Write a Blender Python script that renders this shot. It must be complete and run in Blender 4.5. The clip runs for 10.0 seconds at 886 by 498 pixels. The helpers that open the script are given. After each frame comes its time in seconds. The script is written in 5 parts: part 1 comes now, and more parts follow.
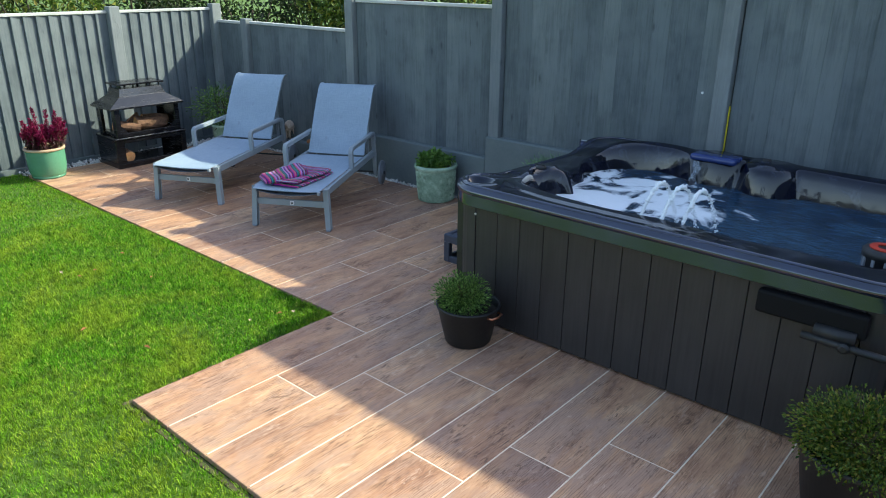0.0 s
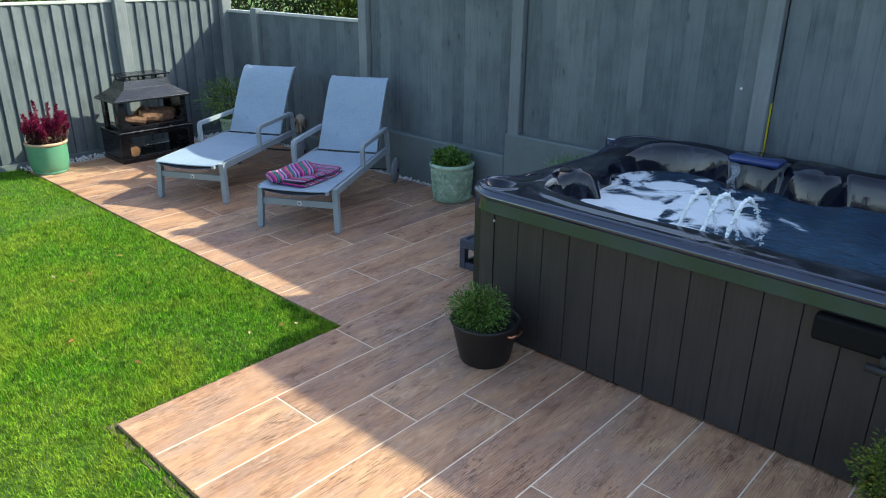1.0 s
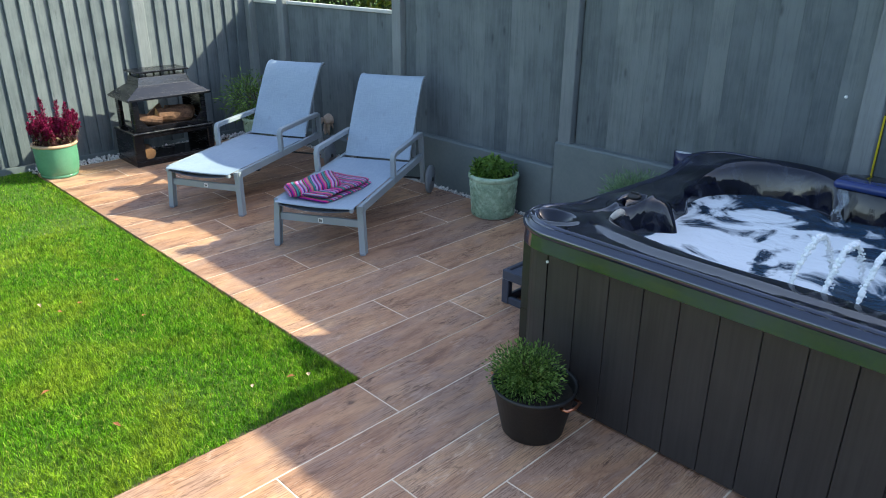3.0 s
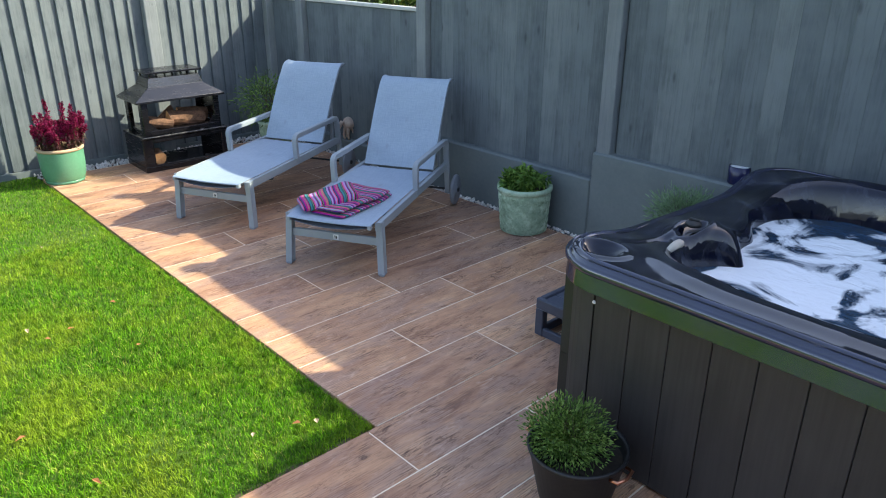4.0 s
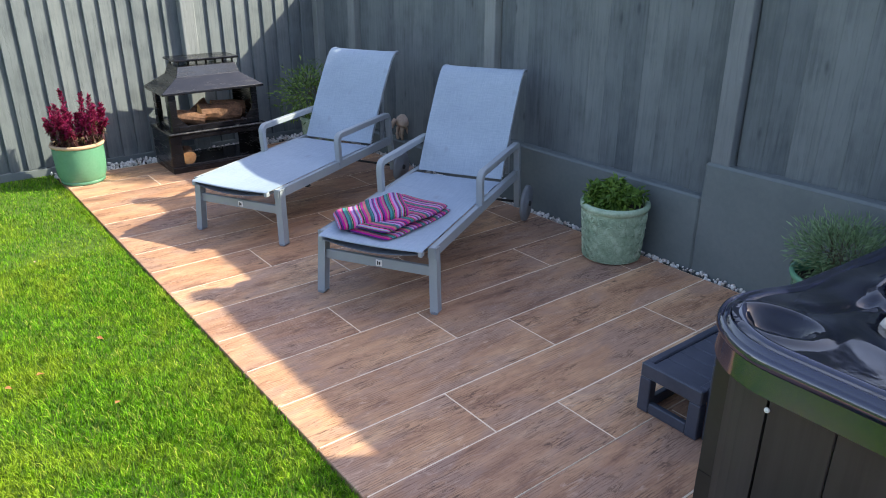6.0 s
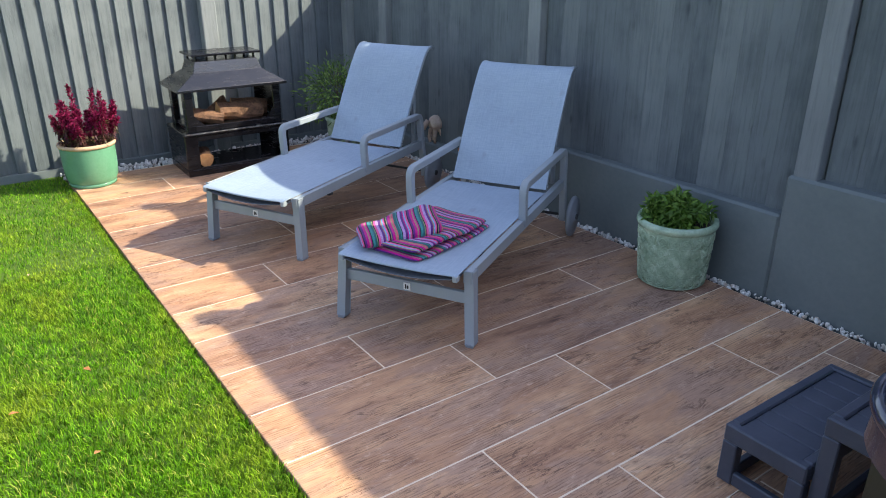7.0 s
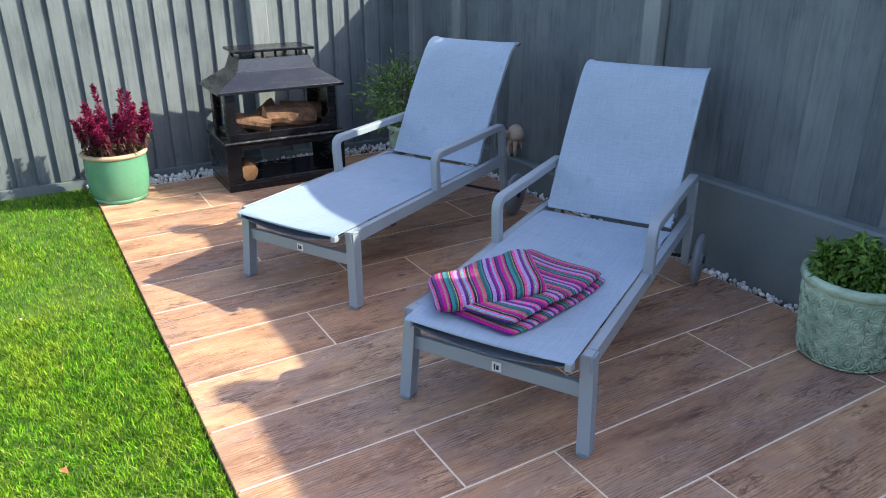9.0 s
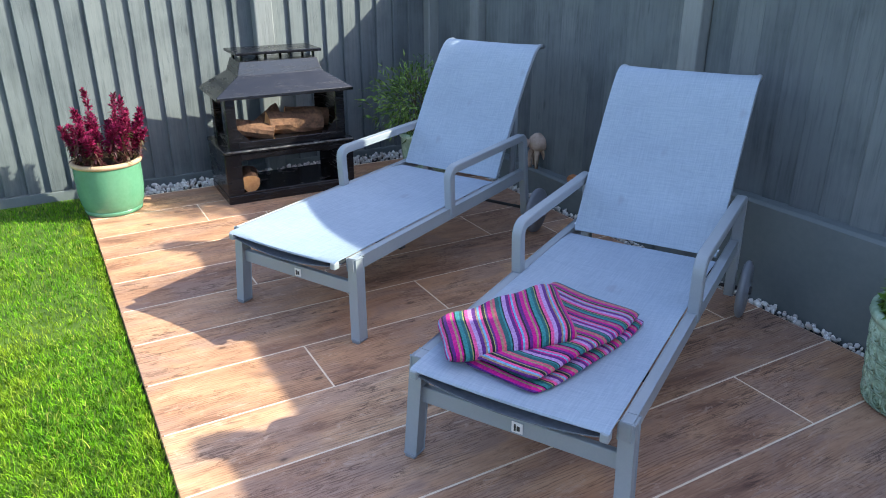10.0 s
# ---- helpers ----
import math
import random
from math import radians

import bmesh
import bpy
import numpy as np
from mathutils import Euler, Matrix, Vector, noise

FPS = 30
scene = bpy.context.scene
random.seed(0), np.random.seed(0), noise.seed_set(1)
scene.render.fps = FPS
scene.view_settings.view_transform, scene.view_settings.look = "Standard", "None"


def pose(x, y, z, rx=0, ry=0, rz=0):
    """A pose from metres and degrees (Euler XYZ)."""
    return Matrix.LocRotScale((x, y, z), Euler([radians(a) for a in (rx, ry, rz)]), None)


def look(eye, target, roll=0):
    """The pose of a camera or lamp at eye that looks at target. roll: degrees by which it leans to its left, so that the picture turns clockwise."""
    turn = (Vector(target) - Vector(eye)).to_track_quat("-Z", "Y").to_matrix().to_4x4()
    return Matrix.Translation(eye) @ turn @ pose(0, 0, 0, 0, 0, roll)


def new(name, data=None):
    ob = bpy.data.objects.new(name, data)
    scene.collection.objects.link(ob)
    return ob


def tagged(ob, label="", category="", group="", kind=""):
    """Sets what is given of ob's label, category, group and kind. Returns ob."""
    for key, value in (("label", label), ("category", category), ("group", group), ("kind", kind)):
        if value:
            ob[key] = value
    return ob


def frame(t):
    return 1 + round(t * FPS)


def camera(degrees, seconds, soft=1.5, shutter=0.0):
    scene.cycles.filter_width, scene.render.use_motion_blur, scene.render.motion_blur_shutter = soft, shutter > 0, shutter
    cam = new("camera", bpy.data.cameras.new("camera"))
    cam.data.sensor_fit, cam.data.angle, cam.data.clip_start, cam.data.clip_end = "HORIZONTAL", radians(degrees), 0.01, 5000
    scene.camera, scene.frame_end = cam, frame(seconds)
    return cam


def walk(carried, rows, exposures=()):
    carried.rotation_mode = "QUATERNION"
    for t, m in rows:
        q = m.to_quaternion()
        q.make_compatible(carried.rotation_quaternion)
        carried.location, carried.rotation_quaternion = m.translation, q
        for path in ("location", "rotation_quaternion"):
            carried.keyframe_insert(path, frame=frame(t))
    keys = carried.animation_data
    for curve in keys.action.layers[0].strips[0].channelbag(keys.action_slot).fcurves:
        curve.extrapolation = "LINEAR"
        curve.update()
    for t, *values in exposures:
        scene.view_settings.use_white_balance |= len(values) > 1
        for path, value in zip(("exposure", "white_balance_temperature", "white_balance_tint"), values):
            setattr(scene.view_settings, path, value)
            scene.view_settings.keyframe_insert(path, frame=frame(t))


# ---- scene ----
cam = camera(63.0, 10.0, soft=1.0)
PATH = [
    (0, (-0.04, -0.512, 1.887), (-1.268, 0.895, 1.172), 0.5),
    (0.5, (-0.139, -0.388, 1.866), (-1.384, 1.004, 1.151), 0.5),
    (1, (-0.259, -0.256, 1.854), (-1.515, 1.115, 1.118), 0.5),
    (1.5, (-0.356, -0.133, 1.849), (-1.627, 1.216, 1.096), 0.4),
    (2, (-0.483, -0.006, 1.838), (-1.768, 1.326, 1.08), 0.4),
    (2.5, (-0.606, 0.108, 1.834), (-1.908, 1.423, 1.074), 0.4),
    (4, (-1.078, 0.525, 1.797), (-2.438, 1.773, 1.027), 0.3),
    (4.5, (-1.249, 0.663, 1.766), (-2.633, 1.884, 0.995), 0.3),
    (5, (-1.435, 0.814, 1.708), (-2.846, 2.003, 0.937), 0.3),
    (5.5, (-1.6, 0.937, 1.644), (-3.036, 2.097, 0.875), 0.2),
    (7, (-2.159, 1.316, 1.503), (-3.665, 2.382, 0.732), 0.2),
    (7.5, (-2.352, 1.394, 1.461), (-3.885, 2.425, 0.695), 0.1),
    (8, (-2.574, 1.464, 1.427), (-4.127, 2.462, 0.658), 0.1),
    (8.5, (-2.741, 1.545, 1.396), (-4.313, 2.513, 0.628), 0.1),
    (9, (-2.915, 1.655, 1.374), (-4.502, 2.598, 0.606), 0.0),
    (9.5, (-3.05, 1.751, 1.362), (-4.649, 2.673, 0.592), -0.0),
    (10, (-3.201, 1.836, 1.342), (-4.812, 2.74, 0.575), -0.0),
]
walk(cam, [(t, look(eye, target, roll)) for t, eye, target, roll in PATH], [(0.0, 1.36, 6950, 8), (2.5, 1.50, 7050, 9), (5.0, 1.70, 7550, 18), (7.5, 1.59, 7500, 19), (8.5, 1.63, 7300, 18), (10.0, 1.76, 7050, 16)])

# ---- light ----
SUN_TO = Vector((0.60, 1.0, 0.83)).normalized()
world = bpy.data.worlds.new("sky")
scene.world = world
world.use_nodes = True
wn = world.node_tree
sky = wn.nodes.new("ShaderNodeTexSky")
sky.sky_type = 'NISHITA'
sky.sun_disc = False
sky.sun_elevation = math.asin(SUN_TO.z)
sky.sun_rotation = math.atan2(SUN_TO.x, SUN_TO.y)
sky.air_density, sky.dust_density, sky.ozone_density = 1.0, 0.9, 1.0
wn.links.new(sky.outputs[0], wn.nodes["Background"].inputs[0])
wn.nodes["Background"].inputs[1].default_value = 0.15
sun = new("sun", bpy.data.lights.new("sun", 'SUN'))
sun.data.energy, sun.data.angle, sun.data.color = 2.95, radians(0.6), (0.93, 1.0, 0.86)
sun.matrix_world = look(SUN_TO * 30, (0, 0, 0))

# ---- materials ----
def mat(name, col, rough=0.6, metal=0.0, spec=0.5):
    m = bpy.data.materials.new(name)
    m.use_nodes = True
    b = m.node_tree.nodes["Principled BSDF"]
    b.inputs["Base Color"].default_value = (*col, 1)
    b.inputs["Roughness"].default_value = rough
    b.inputs["Metallic"].default_value = metal
    b.inputs["Specular IOR Level"].default_value = spec
    return m


def nd(m, kind, **kw):
    n = m.node_tree.nodes.new(kind)
    for k, v in kw.items():
        n.inputs[k].default_value = v
    return n


def ln(m, a, b):
    m.node_tree.links.new(a, b)


def bsdf(m):
    return m.node_tree.nodes["Principled BSDF"]


def ramp(m, fac, stops, constant=False):
    r = m.node_tree.nodes.new("ShaderNodeValToRGB")
    e = r.color_ramp.elements
    while len(e) < len(stops):
        e.new(0.5)
    for el, (p, c) in zip(e, stops):
        el.position, el.color = p, (*c, 1)
    if constant:
        r.color_ramp.interpolation = 'CONSTANT'
    ln(m, fac, r.inputs[0])
    return r.outputs[0]


def mixc(m, fac, a, b, blend='MIX'):
    x = m.node_tree.nodes.new("ShaderNodeMix")
    x.data_type, x.blend_type = 'RGBA', blend
    for s, v in ((x.inputs[0], fac), (x.inputs[6], a), (x.inputs[7], b)):
        if isinstance(v, (int, float)):
            s.default_value = v
        elif isinstance(v, tuple):
            s.default_value = (*v, 1)
        else:
            ln(m, v, s)
    return x.outputs[2]


def maths(m, op, a, b=0.0):
    x = m.node_tree.nodes.new("ShaderNodeMath")
    x.operation = op
    for s, v in ((x.inputs[0], a), (x.inputs[1], b)):
        if isinstance(v, (int, float)):
            s.default_value = v
        else:
            ln(m, v, s)
    return x.outputs[0]


def coords(m, scale=(1, 1, 1), shift=0.0, kind="Object"):
    """Object coordinates, scaled; shift moves each object's pattern by its own random number."""
    tc = m.node_tree.nodes.new("ShaderNodeTexCoord")
    mp = m.node_tree.nodes.new("ShaderNodeMapping")
    mp.inputs["Scale"].default_value = scale
    ln(m, tc.outputs[kind], mp.inputs[0])
    if shift:
        oi = m.node_tree.nodes.new("ShaderNodeObjectInfo")
        ml = maths(m, 'MULTIPLY', oi.outputs["Random"], shift)
        ln(m, ml, mp.inputs["Location"])
    return mp.outputs[0]


def noise_tex(m, vec, scale, detail=4.0, rough=0.55, dist=0.0):
    n = nd(m, "ShaderNodeTexNoise", Scale=scale, Detail=detail, Roughness=rough, Distortion=dist)
    ln(m, vec, n.inputs["Vector"])
    return n.outputs["Fac"]


def bump(m, height, strength=0.3, dist=0.005):
    b = nd(m, "ShaderNodeBump", Strength=strength, Distance=dist)
    ln(m, height, b.inputs["Height"])
    ln(m, b.outputs[0], bsdf(m).inputs["Normal"])


def speckled(name, a, b, scale=8.0, rough=0.6, metal=0.0, bumps=0.2, fine=60.0, spec=0.5):
    m = mat(name, a, rough, metal, spec)
    v = coords(m)
    n1 = noise_tex(m, v, scale, 5)
    n2 = noise_tex(m, v, fine, 3)
    f = maths(m, 'ADD', maths(m, 'MULTIPLY', n1, 0.7), maths(m, 'MULTIPLY', n2, 0.3))
    ln(m, ramp(m, f, [(0.35, a), (0.65, b)]), bsdf(m).inputs["Base Color"])
    ln(m, maths(m, 'ADD', maths(m, 'MULTIPLY', n1, 0.25), rough - 0.12), bsdf(m).inputs["Roughness"])
    if bumps:
        bump(m, n2, bumps, 0.003)
    return m


def painted_board(name, dark, light, seed):
    """Painted rough-sawn softwood: vertical grain, knots, uneven coverage."""
    m = mat(name, light, 0.75, 0, 0.3)
    v = coords(m, (1, 1, 1), seed)
    vs = coords(m, (26, 26, 1.6), seed)
    grain = noise_tex(m, vs, 2.2, 6, 0.65, 0.3)
    blot = noise_tex(m, v, 2.6, 4, 0.6)
    vk = coords(m, (9, 9, 3.2), seed)
    vor = nd(m, "ShaderNodeTexVoronoi", Scale=1.0)
    ln(m, vk, vor.inputs["Vector"])
    knot = ramp(m, vor.outputs["Distance"], [(0.03, (1, 1, 1)), (0.13, (0, 0, 0))])
    crack = ramp(m, noise_tex(m, coords(m, (60, 60, 2.6), seed), 1.5, 5, 0.7, 0.6), [(0.39, (1, 1, 1)), (0.43, (0, 0, 0))])
    scuff = ramp(m, noise_tex(m, coords(m, (7, 7, 1.4), seed), 3.0, 6, 0.7, 0.8), [(0.60, (0, 0, 0)), (0.74, (1, 1, 1))])
    f = maths(m, 'ADD', maths(m, 'MULTIPLY', grain, 0.38), maths(m, 'MULTIPLY', blot, 0.62))
    col = ramp(m, f, [(0.30, dark), (0.52, light), (0.75, tuple(min(1, c * 1.22) for c in light))])
    oi = m.node_tree.nodes.new("ShaderNodeObjectInfo")
    tone = ramp(m, oi.outputs["Random"], [(0.0, (0.82, 0.83, 0.85)), (1.0, (1.10, 1.08, 1.06))])
    col = mixc(m, 1.0, col, tone, 'MULTIPLY')
    col = mixc(m, maths(m, 'MULTIPLY', crack, 0.14), col, tuple(c * 0.45 for c in dark))
    col = mixc(m, maths(m, 'MULTIPLY', scuff, 0.35), col, tuple(min(1, c * 1.35) for c in light))
    kf = maths(m, 'MULTIPLY', knot, 0.6)
    col = mixc(m, kf, col, tuple(c * 0.5 for c in dark))
    ln(m, col, bsdf(m).inputs["Base Color"])
    bump(m, maths(m, 'ADD', grain, maths(m, 'SUBTRACT', maths(m, 'MULTIPLY', knot, 0.5), maths(m, 'MULTIPLY', crack, 0.4))), 0.5, 0.004)
    return m


M_FENCE = painted_board("painted_fence_wood", (0.070, 0.088, 0.098), (0.138, 0.162, 0.172), 7.0)
M_FENCE_POST = painted_board("painted_fence_post", (0.15, 0.170, 0.176), (0.205, 0.226, 0.232), 3.0)
# near-black, standing for the shade inside the slots beside the posts
M_SLOT_SHADE = speckled("dark_slot_shade", (0.02, 0.025, 0.028), (0.035, 0.04, 0.043), 6, 0.8)
# capping far paler than the boards: sunlight on the top, put into colour
M_RAIL_SUNLIT = speckled("sunlit_pale_capping", (0.42, 0.42, 0.40), (0.58, 0.57, 0.54), 6, 0.8)
M_WALL = speckled("painted_sleeper_wall", (0.110, 0.136, 0.141), (0.146, 0.172, 0.175), 3.0, 0.75, bumps=0.35, fine=40)


def plank_material():
    """Wood-effect porcelain: rosy brown boards clouded with grey and tan, long curved grain, small knots."""
    m = mat("wood_effect_porcelain", (0.3, 0.2, 0.14), 0.6, 0, 0.25)
    oi = m.node_tree.nodes.new("ShaderNodeObjectInfo")

    def at(scale, shift=37.0):
        return coords(m, scale, shift)

    # broad clouds of colour along the board
    c1 = noise_tex(m, at((3.4, 0.8, 1)), 2.6, 7, 0.68, 0.4)
    c2 = noise_tex(m, at((3.4, 1.2, 1), 61.0), 2.0, 5, 0.65, 0.6)
    col = ramp(m, c1, [(0.33, (0.27, 0.150, 0.104)), (0.42, (0.45, 0.262, 0.170)), (0.54, (0.57, 0.350, 0.222)), (0.70, (0.68, 0.462, 0.312))])
    col = mixc(m, ramp(m, c2, [(0.46, (0, 0, 0)), (0.60, (0.85, 0.85, 0.85))]), col, (0.43, 0.290, 0.228))
    # growth lines: wavy bands that run along the board
    w = nd(m, "ShaderNodeTexWave", Scale=30.0, Distortion=8.0, Detail=4.0)
    w.inputs["Detail Scale"].default_value = 1.3
    w.inputs["Detail Roughness"].default_value = 0.6
    w.bands_direction = 'X'
    ln(m, at((1, 0.10, 1)), w.inputs["Vector"])
    lines = ramp(m, w.outputs["Fac"], [(0.12, (1, 1, 1)), (0.30, (0, 0, 0))])
    zone = ramp(m, noise_tex(m, at((2.2, 1.0, 1), 17.0), 2.6, 3), [(0.34, (0.25, 0.25, 0.25)), (0.54, (1, 1, 1))])
    fine = noise_tex(m, at((1, 0.05, 1)), 130, 6, 0.68, 0.7)
    broken = ramp(m, noise_tex(m, at((1, 0.16, 1), 29.0), 40, 4, 0.7), [(0.40, (0, 0, 0)), (0.54, (1, 1, 1))])
    dark = (0.125, 0.075, 0.055)
    col = mixc(m, maths(m, 'MULTIPLY', maths(m, 'MULTIPLY', maths(m, 'MULTIPLY', lines, zone), broken), 0.52), col, dark)
    # clusters of short dark pores
    pores = ramp(m, noise_tex(m, at((1, 0.05, 1), 71.0), 140, 6, 0.72, 1.0), [(0.39, (1, 1, 1)), (0.45, (0, 0, 0))])
    cluster = ramp(m, noise_tex(m, at((1.6, 0.8, 1), 83.0), 4.2, 4, 0.65), [(0.46, (0.04, 0.04, 0.04)), (0.60, (0.85, 0.85, 0.85))])
    col = mixc(m, maths(m, 'MULTIPLY', pores, cluster), col, (0.10, 0.062, 0.047))
    # worn, scratchy patches, dark and pale
    scratch = noise_tex(m, at((1, 0.28, 1), 91.0), 38, 8, 0.74, 1.4)
    col = mixc(m, maths(m, 'MULTIPLY', ramp(m, scratch, [(0.40, (0.85, 0.85, 0.85)), (0.46, (0, 0, 0))]), cluster), col, (0.12, 0.068, 0.05))
    col = mixc(m, maths(m, 'MULTIPLY', ramp(m, scratch, [(0.56, (0, 0, 0)), (0.62, (0.55, 0.55, 0.55))]), zone), col, (0.66, 0.50, 0.40))
    col = mixc(m, ramp(m, fine, [(0.34, (0.36, 0.36, 0.36)), (0.44, (0, 0, 0))]), col, (0.20, 0.115, 0.08))
    pale = ramp(m, noise_tex(m, at((1, 0.07, 1), 43.0), 60, 5, 0.7, 0.4), [(0.60, (0, 0, 0)), (0.80, (0.28, 0.28, 0.28))])
    col = mixc(m, maths(m, 'MULTIPLY', pale, zone), col, (0.60, 0.50, 0.42))
    # knots with a dark ring
    vor = nd(m, "ShaderNodeTexVoronoi", Scale=1.0)
    ln(m, at((8.0, 4.0, 1)), vor.inputs["Vector"])
    knot = ramp(m, vor.outputs["Distance"], [(0.0, (0.55, 0.55, 0.55)), (0.045, (1, 1, 1)), (0.07, (0.35, 0.35, 0.35)), (0.13, (0, 0, 0))])
    gate = ramp(m, vor.outputs["Color"], [(0.40, (0, 0, 0)), (0.43, (1, 1, 1))])
    col = mixc(m, maths(m, 'MULTIPLY', maths(m, 'MULTIPLY', knot, gate), 0.85), col, (0.085, 0.052, 0.04))
    tone = ramp(m, oi.outputs["Random"], [(0.0, (0.80, 0.73, 0.71)), (0.3, (1.0, 0.885, 0.82)), (0.6, (1.06, 0.92, 0.81)), (1.0, (1.16, 1.06, 0.95))])
    col = mixc(m, 1.0, col, tone, 'MULTIPLY')
    ln(m, col, bsdf(m).inputs["Base Color"])
    ln(m, maths(m, 'ADD', maths(m, 'MULTIPLY', c2, 0.25), 0.44), bsdf(m).inputs["Roughness"])
    bump(m, maths(m, 'SUBTRACT', fine, maths(m, 'MULTIPLY', lines, 0.15)), 0.1, 0.0012)
    return m


M_PLANK = plank_material()
M_GROUT = speckled("pale_grout", (0.78, 0.61, 0.46), (0.90, 0.74, 0.57), 20, 0.9)
M_SOIL = speckled("dark_soil", (0.018, 0.013, 0.009), (0.05, 0.036, 0.025), 25, 0.95, bumps=0.8)


M_EARTH = speckled("dry_earth", (0.05, 0.04, 0.02), (0.16, 0.13, 0.06), 30, 0.95, bumps=0.9, fine=90)


def leaf_mat(name, stops, rough=0.55, trans=0.25):
    """Leaf material: colour varies from leaf to leaf, a little light passes through."""
    m = mat(name, stops[0][1], rough, 0, 0.4)
    g = m.node_tree.nodes.new("ShaderNodeNewGeometry")
    col = ramp(m, g.outputs["Random Per Island"], stops)
    big = noise_tex(m, coords(m), 2.0, 3)
    col = mixc(m, 1.0, col, ramp(m, big, [(0.3, (0.75, 0.78, 0.75)), (0.7, (1.15, 1.12, 1.1))]), 'MULTIPLY')
    ln(m, col, bsdf(m).inputs["Base Color"])
    t = nd(m, "ShaderNodeBsdfTranslucent")
    ln(m, col, t.inputs[0])
    mx = m.node_tree.nodes.new("ShaderNodeMixShader")
    mx.inputs[0].default_value = trans
    out = m.node_tree.nodes["Material Output"]
    ln(m, bsdf(m).outputs[0], mx.inputs[1])
    ln(m, t.outputs[0], mx.inputs[2])
    ln(m, mx.outputs[0], out.inputs[0])
    return m


def turf_mat(name, dark, mid, light, dry):
    """Lawn grass: blades differ one by one, in patches of fresh and tired green."""
    m = mat(name, mid, 0.6, 0, 0.22)
    g = m.node_tree.nodes.new("ShaderNodeNewGeometry")
    col = ramp(m, g.outputs["Random Per Island"], [(0.0, dark), (0.40, mid), (0.86, light), (0.97, dry)])
    v = coords(m)
    big = noise_tex(m, v, 1.5, 5, 0.6, 0.4)
    col = mixc(m, ramp(m, big, [(0.45, (0, 0, 0)), (0.62, (0.75, 0.75, 0.75))]), col, (0.33, 0.42, 0.03))
    tufts = noise_tex(m, v, 20, 4, 0.65)
    col = mixc(m, 1.0, col, ramp(m, tufts, [(0.34, (0.38, 0.44, 0.34)), (0.52, (1.0, 1.0, 1.0)), (0.68, (1.35, 1.28, 1.25))]), 'MULTIPLY')
    ln(m, col, bsdf(m).inputs["Base Color"])
    t = nd(m, "ShaderNodeBsdfTranslucent")
    ln(m, col, t.inputs[0])
    mx = m.node_tree.nodes.new("ShaderNodeMixShader")
    mx.inputs[0].default_value = 0.3
    ln(m, bsdf(m).outputs[0], mx.inputs[1])
    ln(m, t.outputs[0], mx.inputs[2])
    ln(m, mx.outputs[0], m.node_tree.nodes["Material Output"].inputs[0])
    return m


M_BLADES = turf_mat("grass_blades", (0.032, 0.125, 0.004), (0.100, 0.31, 0.008), (0.20, 0.47, 0.014), (0.44, 0.46, 0.10))
M_TURF = speckled("turf_base", (0.040, 0.088, 0.008), (0.095, 0.18, 0.016), 9, 0.95, bumps=0.9, fine=120)
M_LEAF_DARK = leaf_mat("leaf_dark", [(0, (0.008, 0.02, 0.006)), (0.6, (0.02, 0.045, 0.01)), (1, (0.07, 0.11, 0.025))])
M_LEAF_HERB = leaf_mat("leaf_herb", [(0, (0.045, 0.10, 0.018)), (0.6, (0.13, 0.25, 0.045)), (1, (0.31, 0.46, 0.12))])
M_LEAF_BRIGHT = leaf_mat("leaf_bright", [(0, (0.05, 0.12, 0.02)), (0.6, (0.10, 0.22, 0.03)), (1, (0.2, 0.33, 0.06))])
M_LEAF_HEDGE = leaf_mat("leaf_box", [(0, (0.024, 0.06, 0.008)), (0.5, (0.085, 0.155, 0.014)), (0.8, (0.18, 0.23, 0.024)), (1, (0.28, 0.22, 0.04))])
M_LEAF_SAGE = leaf_mat("leaf_sage", [(0, (0.10, 0.19, 0.09)), (0.6, (0.19, 0.32, 0.16)), (1, (0.30, 0.44, 0.26))])
M_LEAF_RED = leaf_mat("plume_crimson", [(0, (0.07, 0.002, 0.016)), (0.5, (0.22, 0.003, 0.052)), (1, (0.40, 0.010, 0.11))], 0.7, 0.2)
M_LEAF_MAROON = leaf_mat("leaf_maroon", [(0, (0.04, 0.012, 0.018)), (0.6, (0.10, 0.02, 0.03)), (1, (0.07, 0.08, 0.02))])
M_STEM = speckled("brown_stem", (0.05, 0.04, 0.025), (0.12, 0.09, 0.05), 12, 0.8)
M_BARK = speckled("tree_bark", (0.04, 0.03, 0.022), (0.11, 0.085, 0.06), 10, 0.9, bumps=0.8)


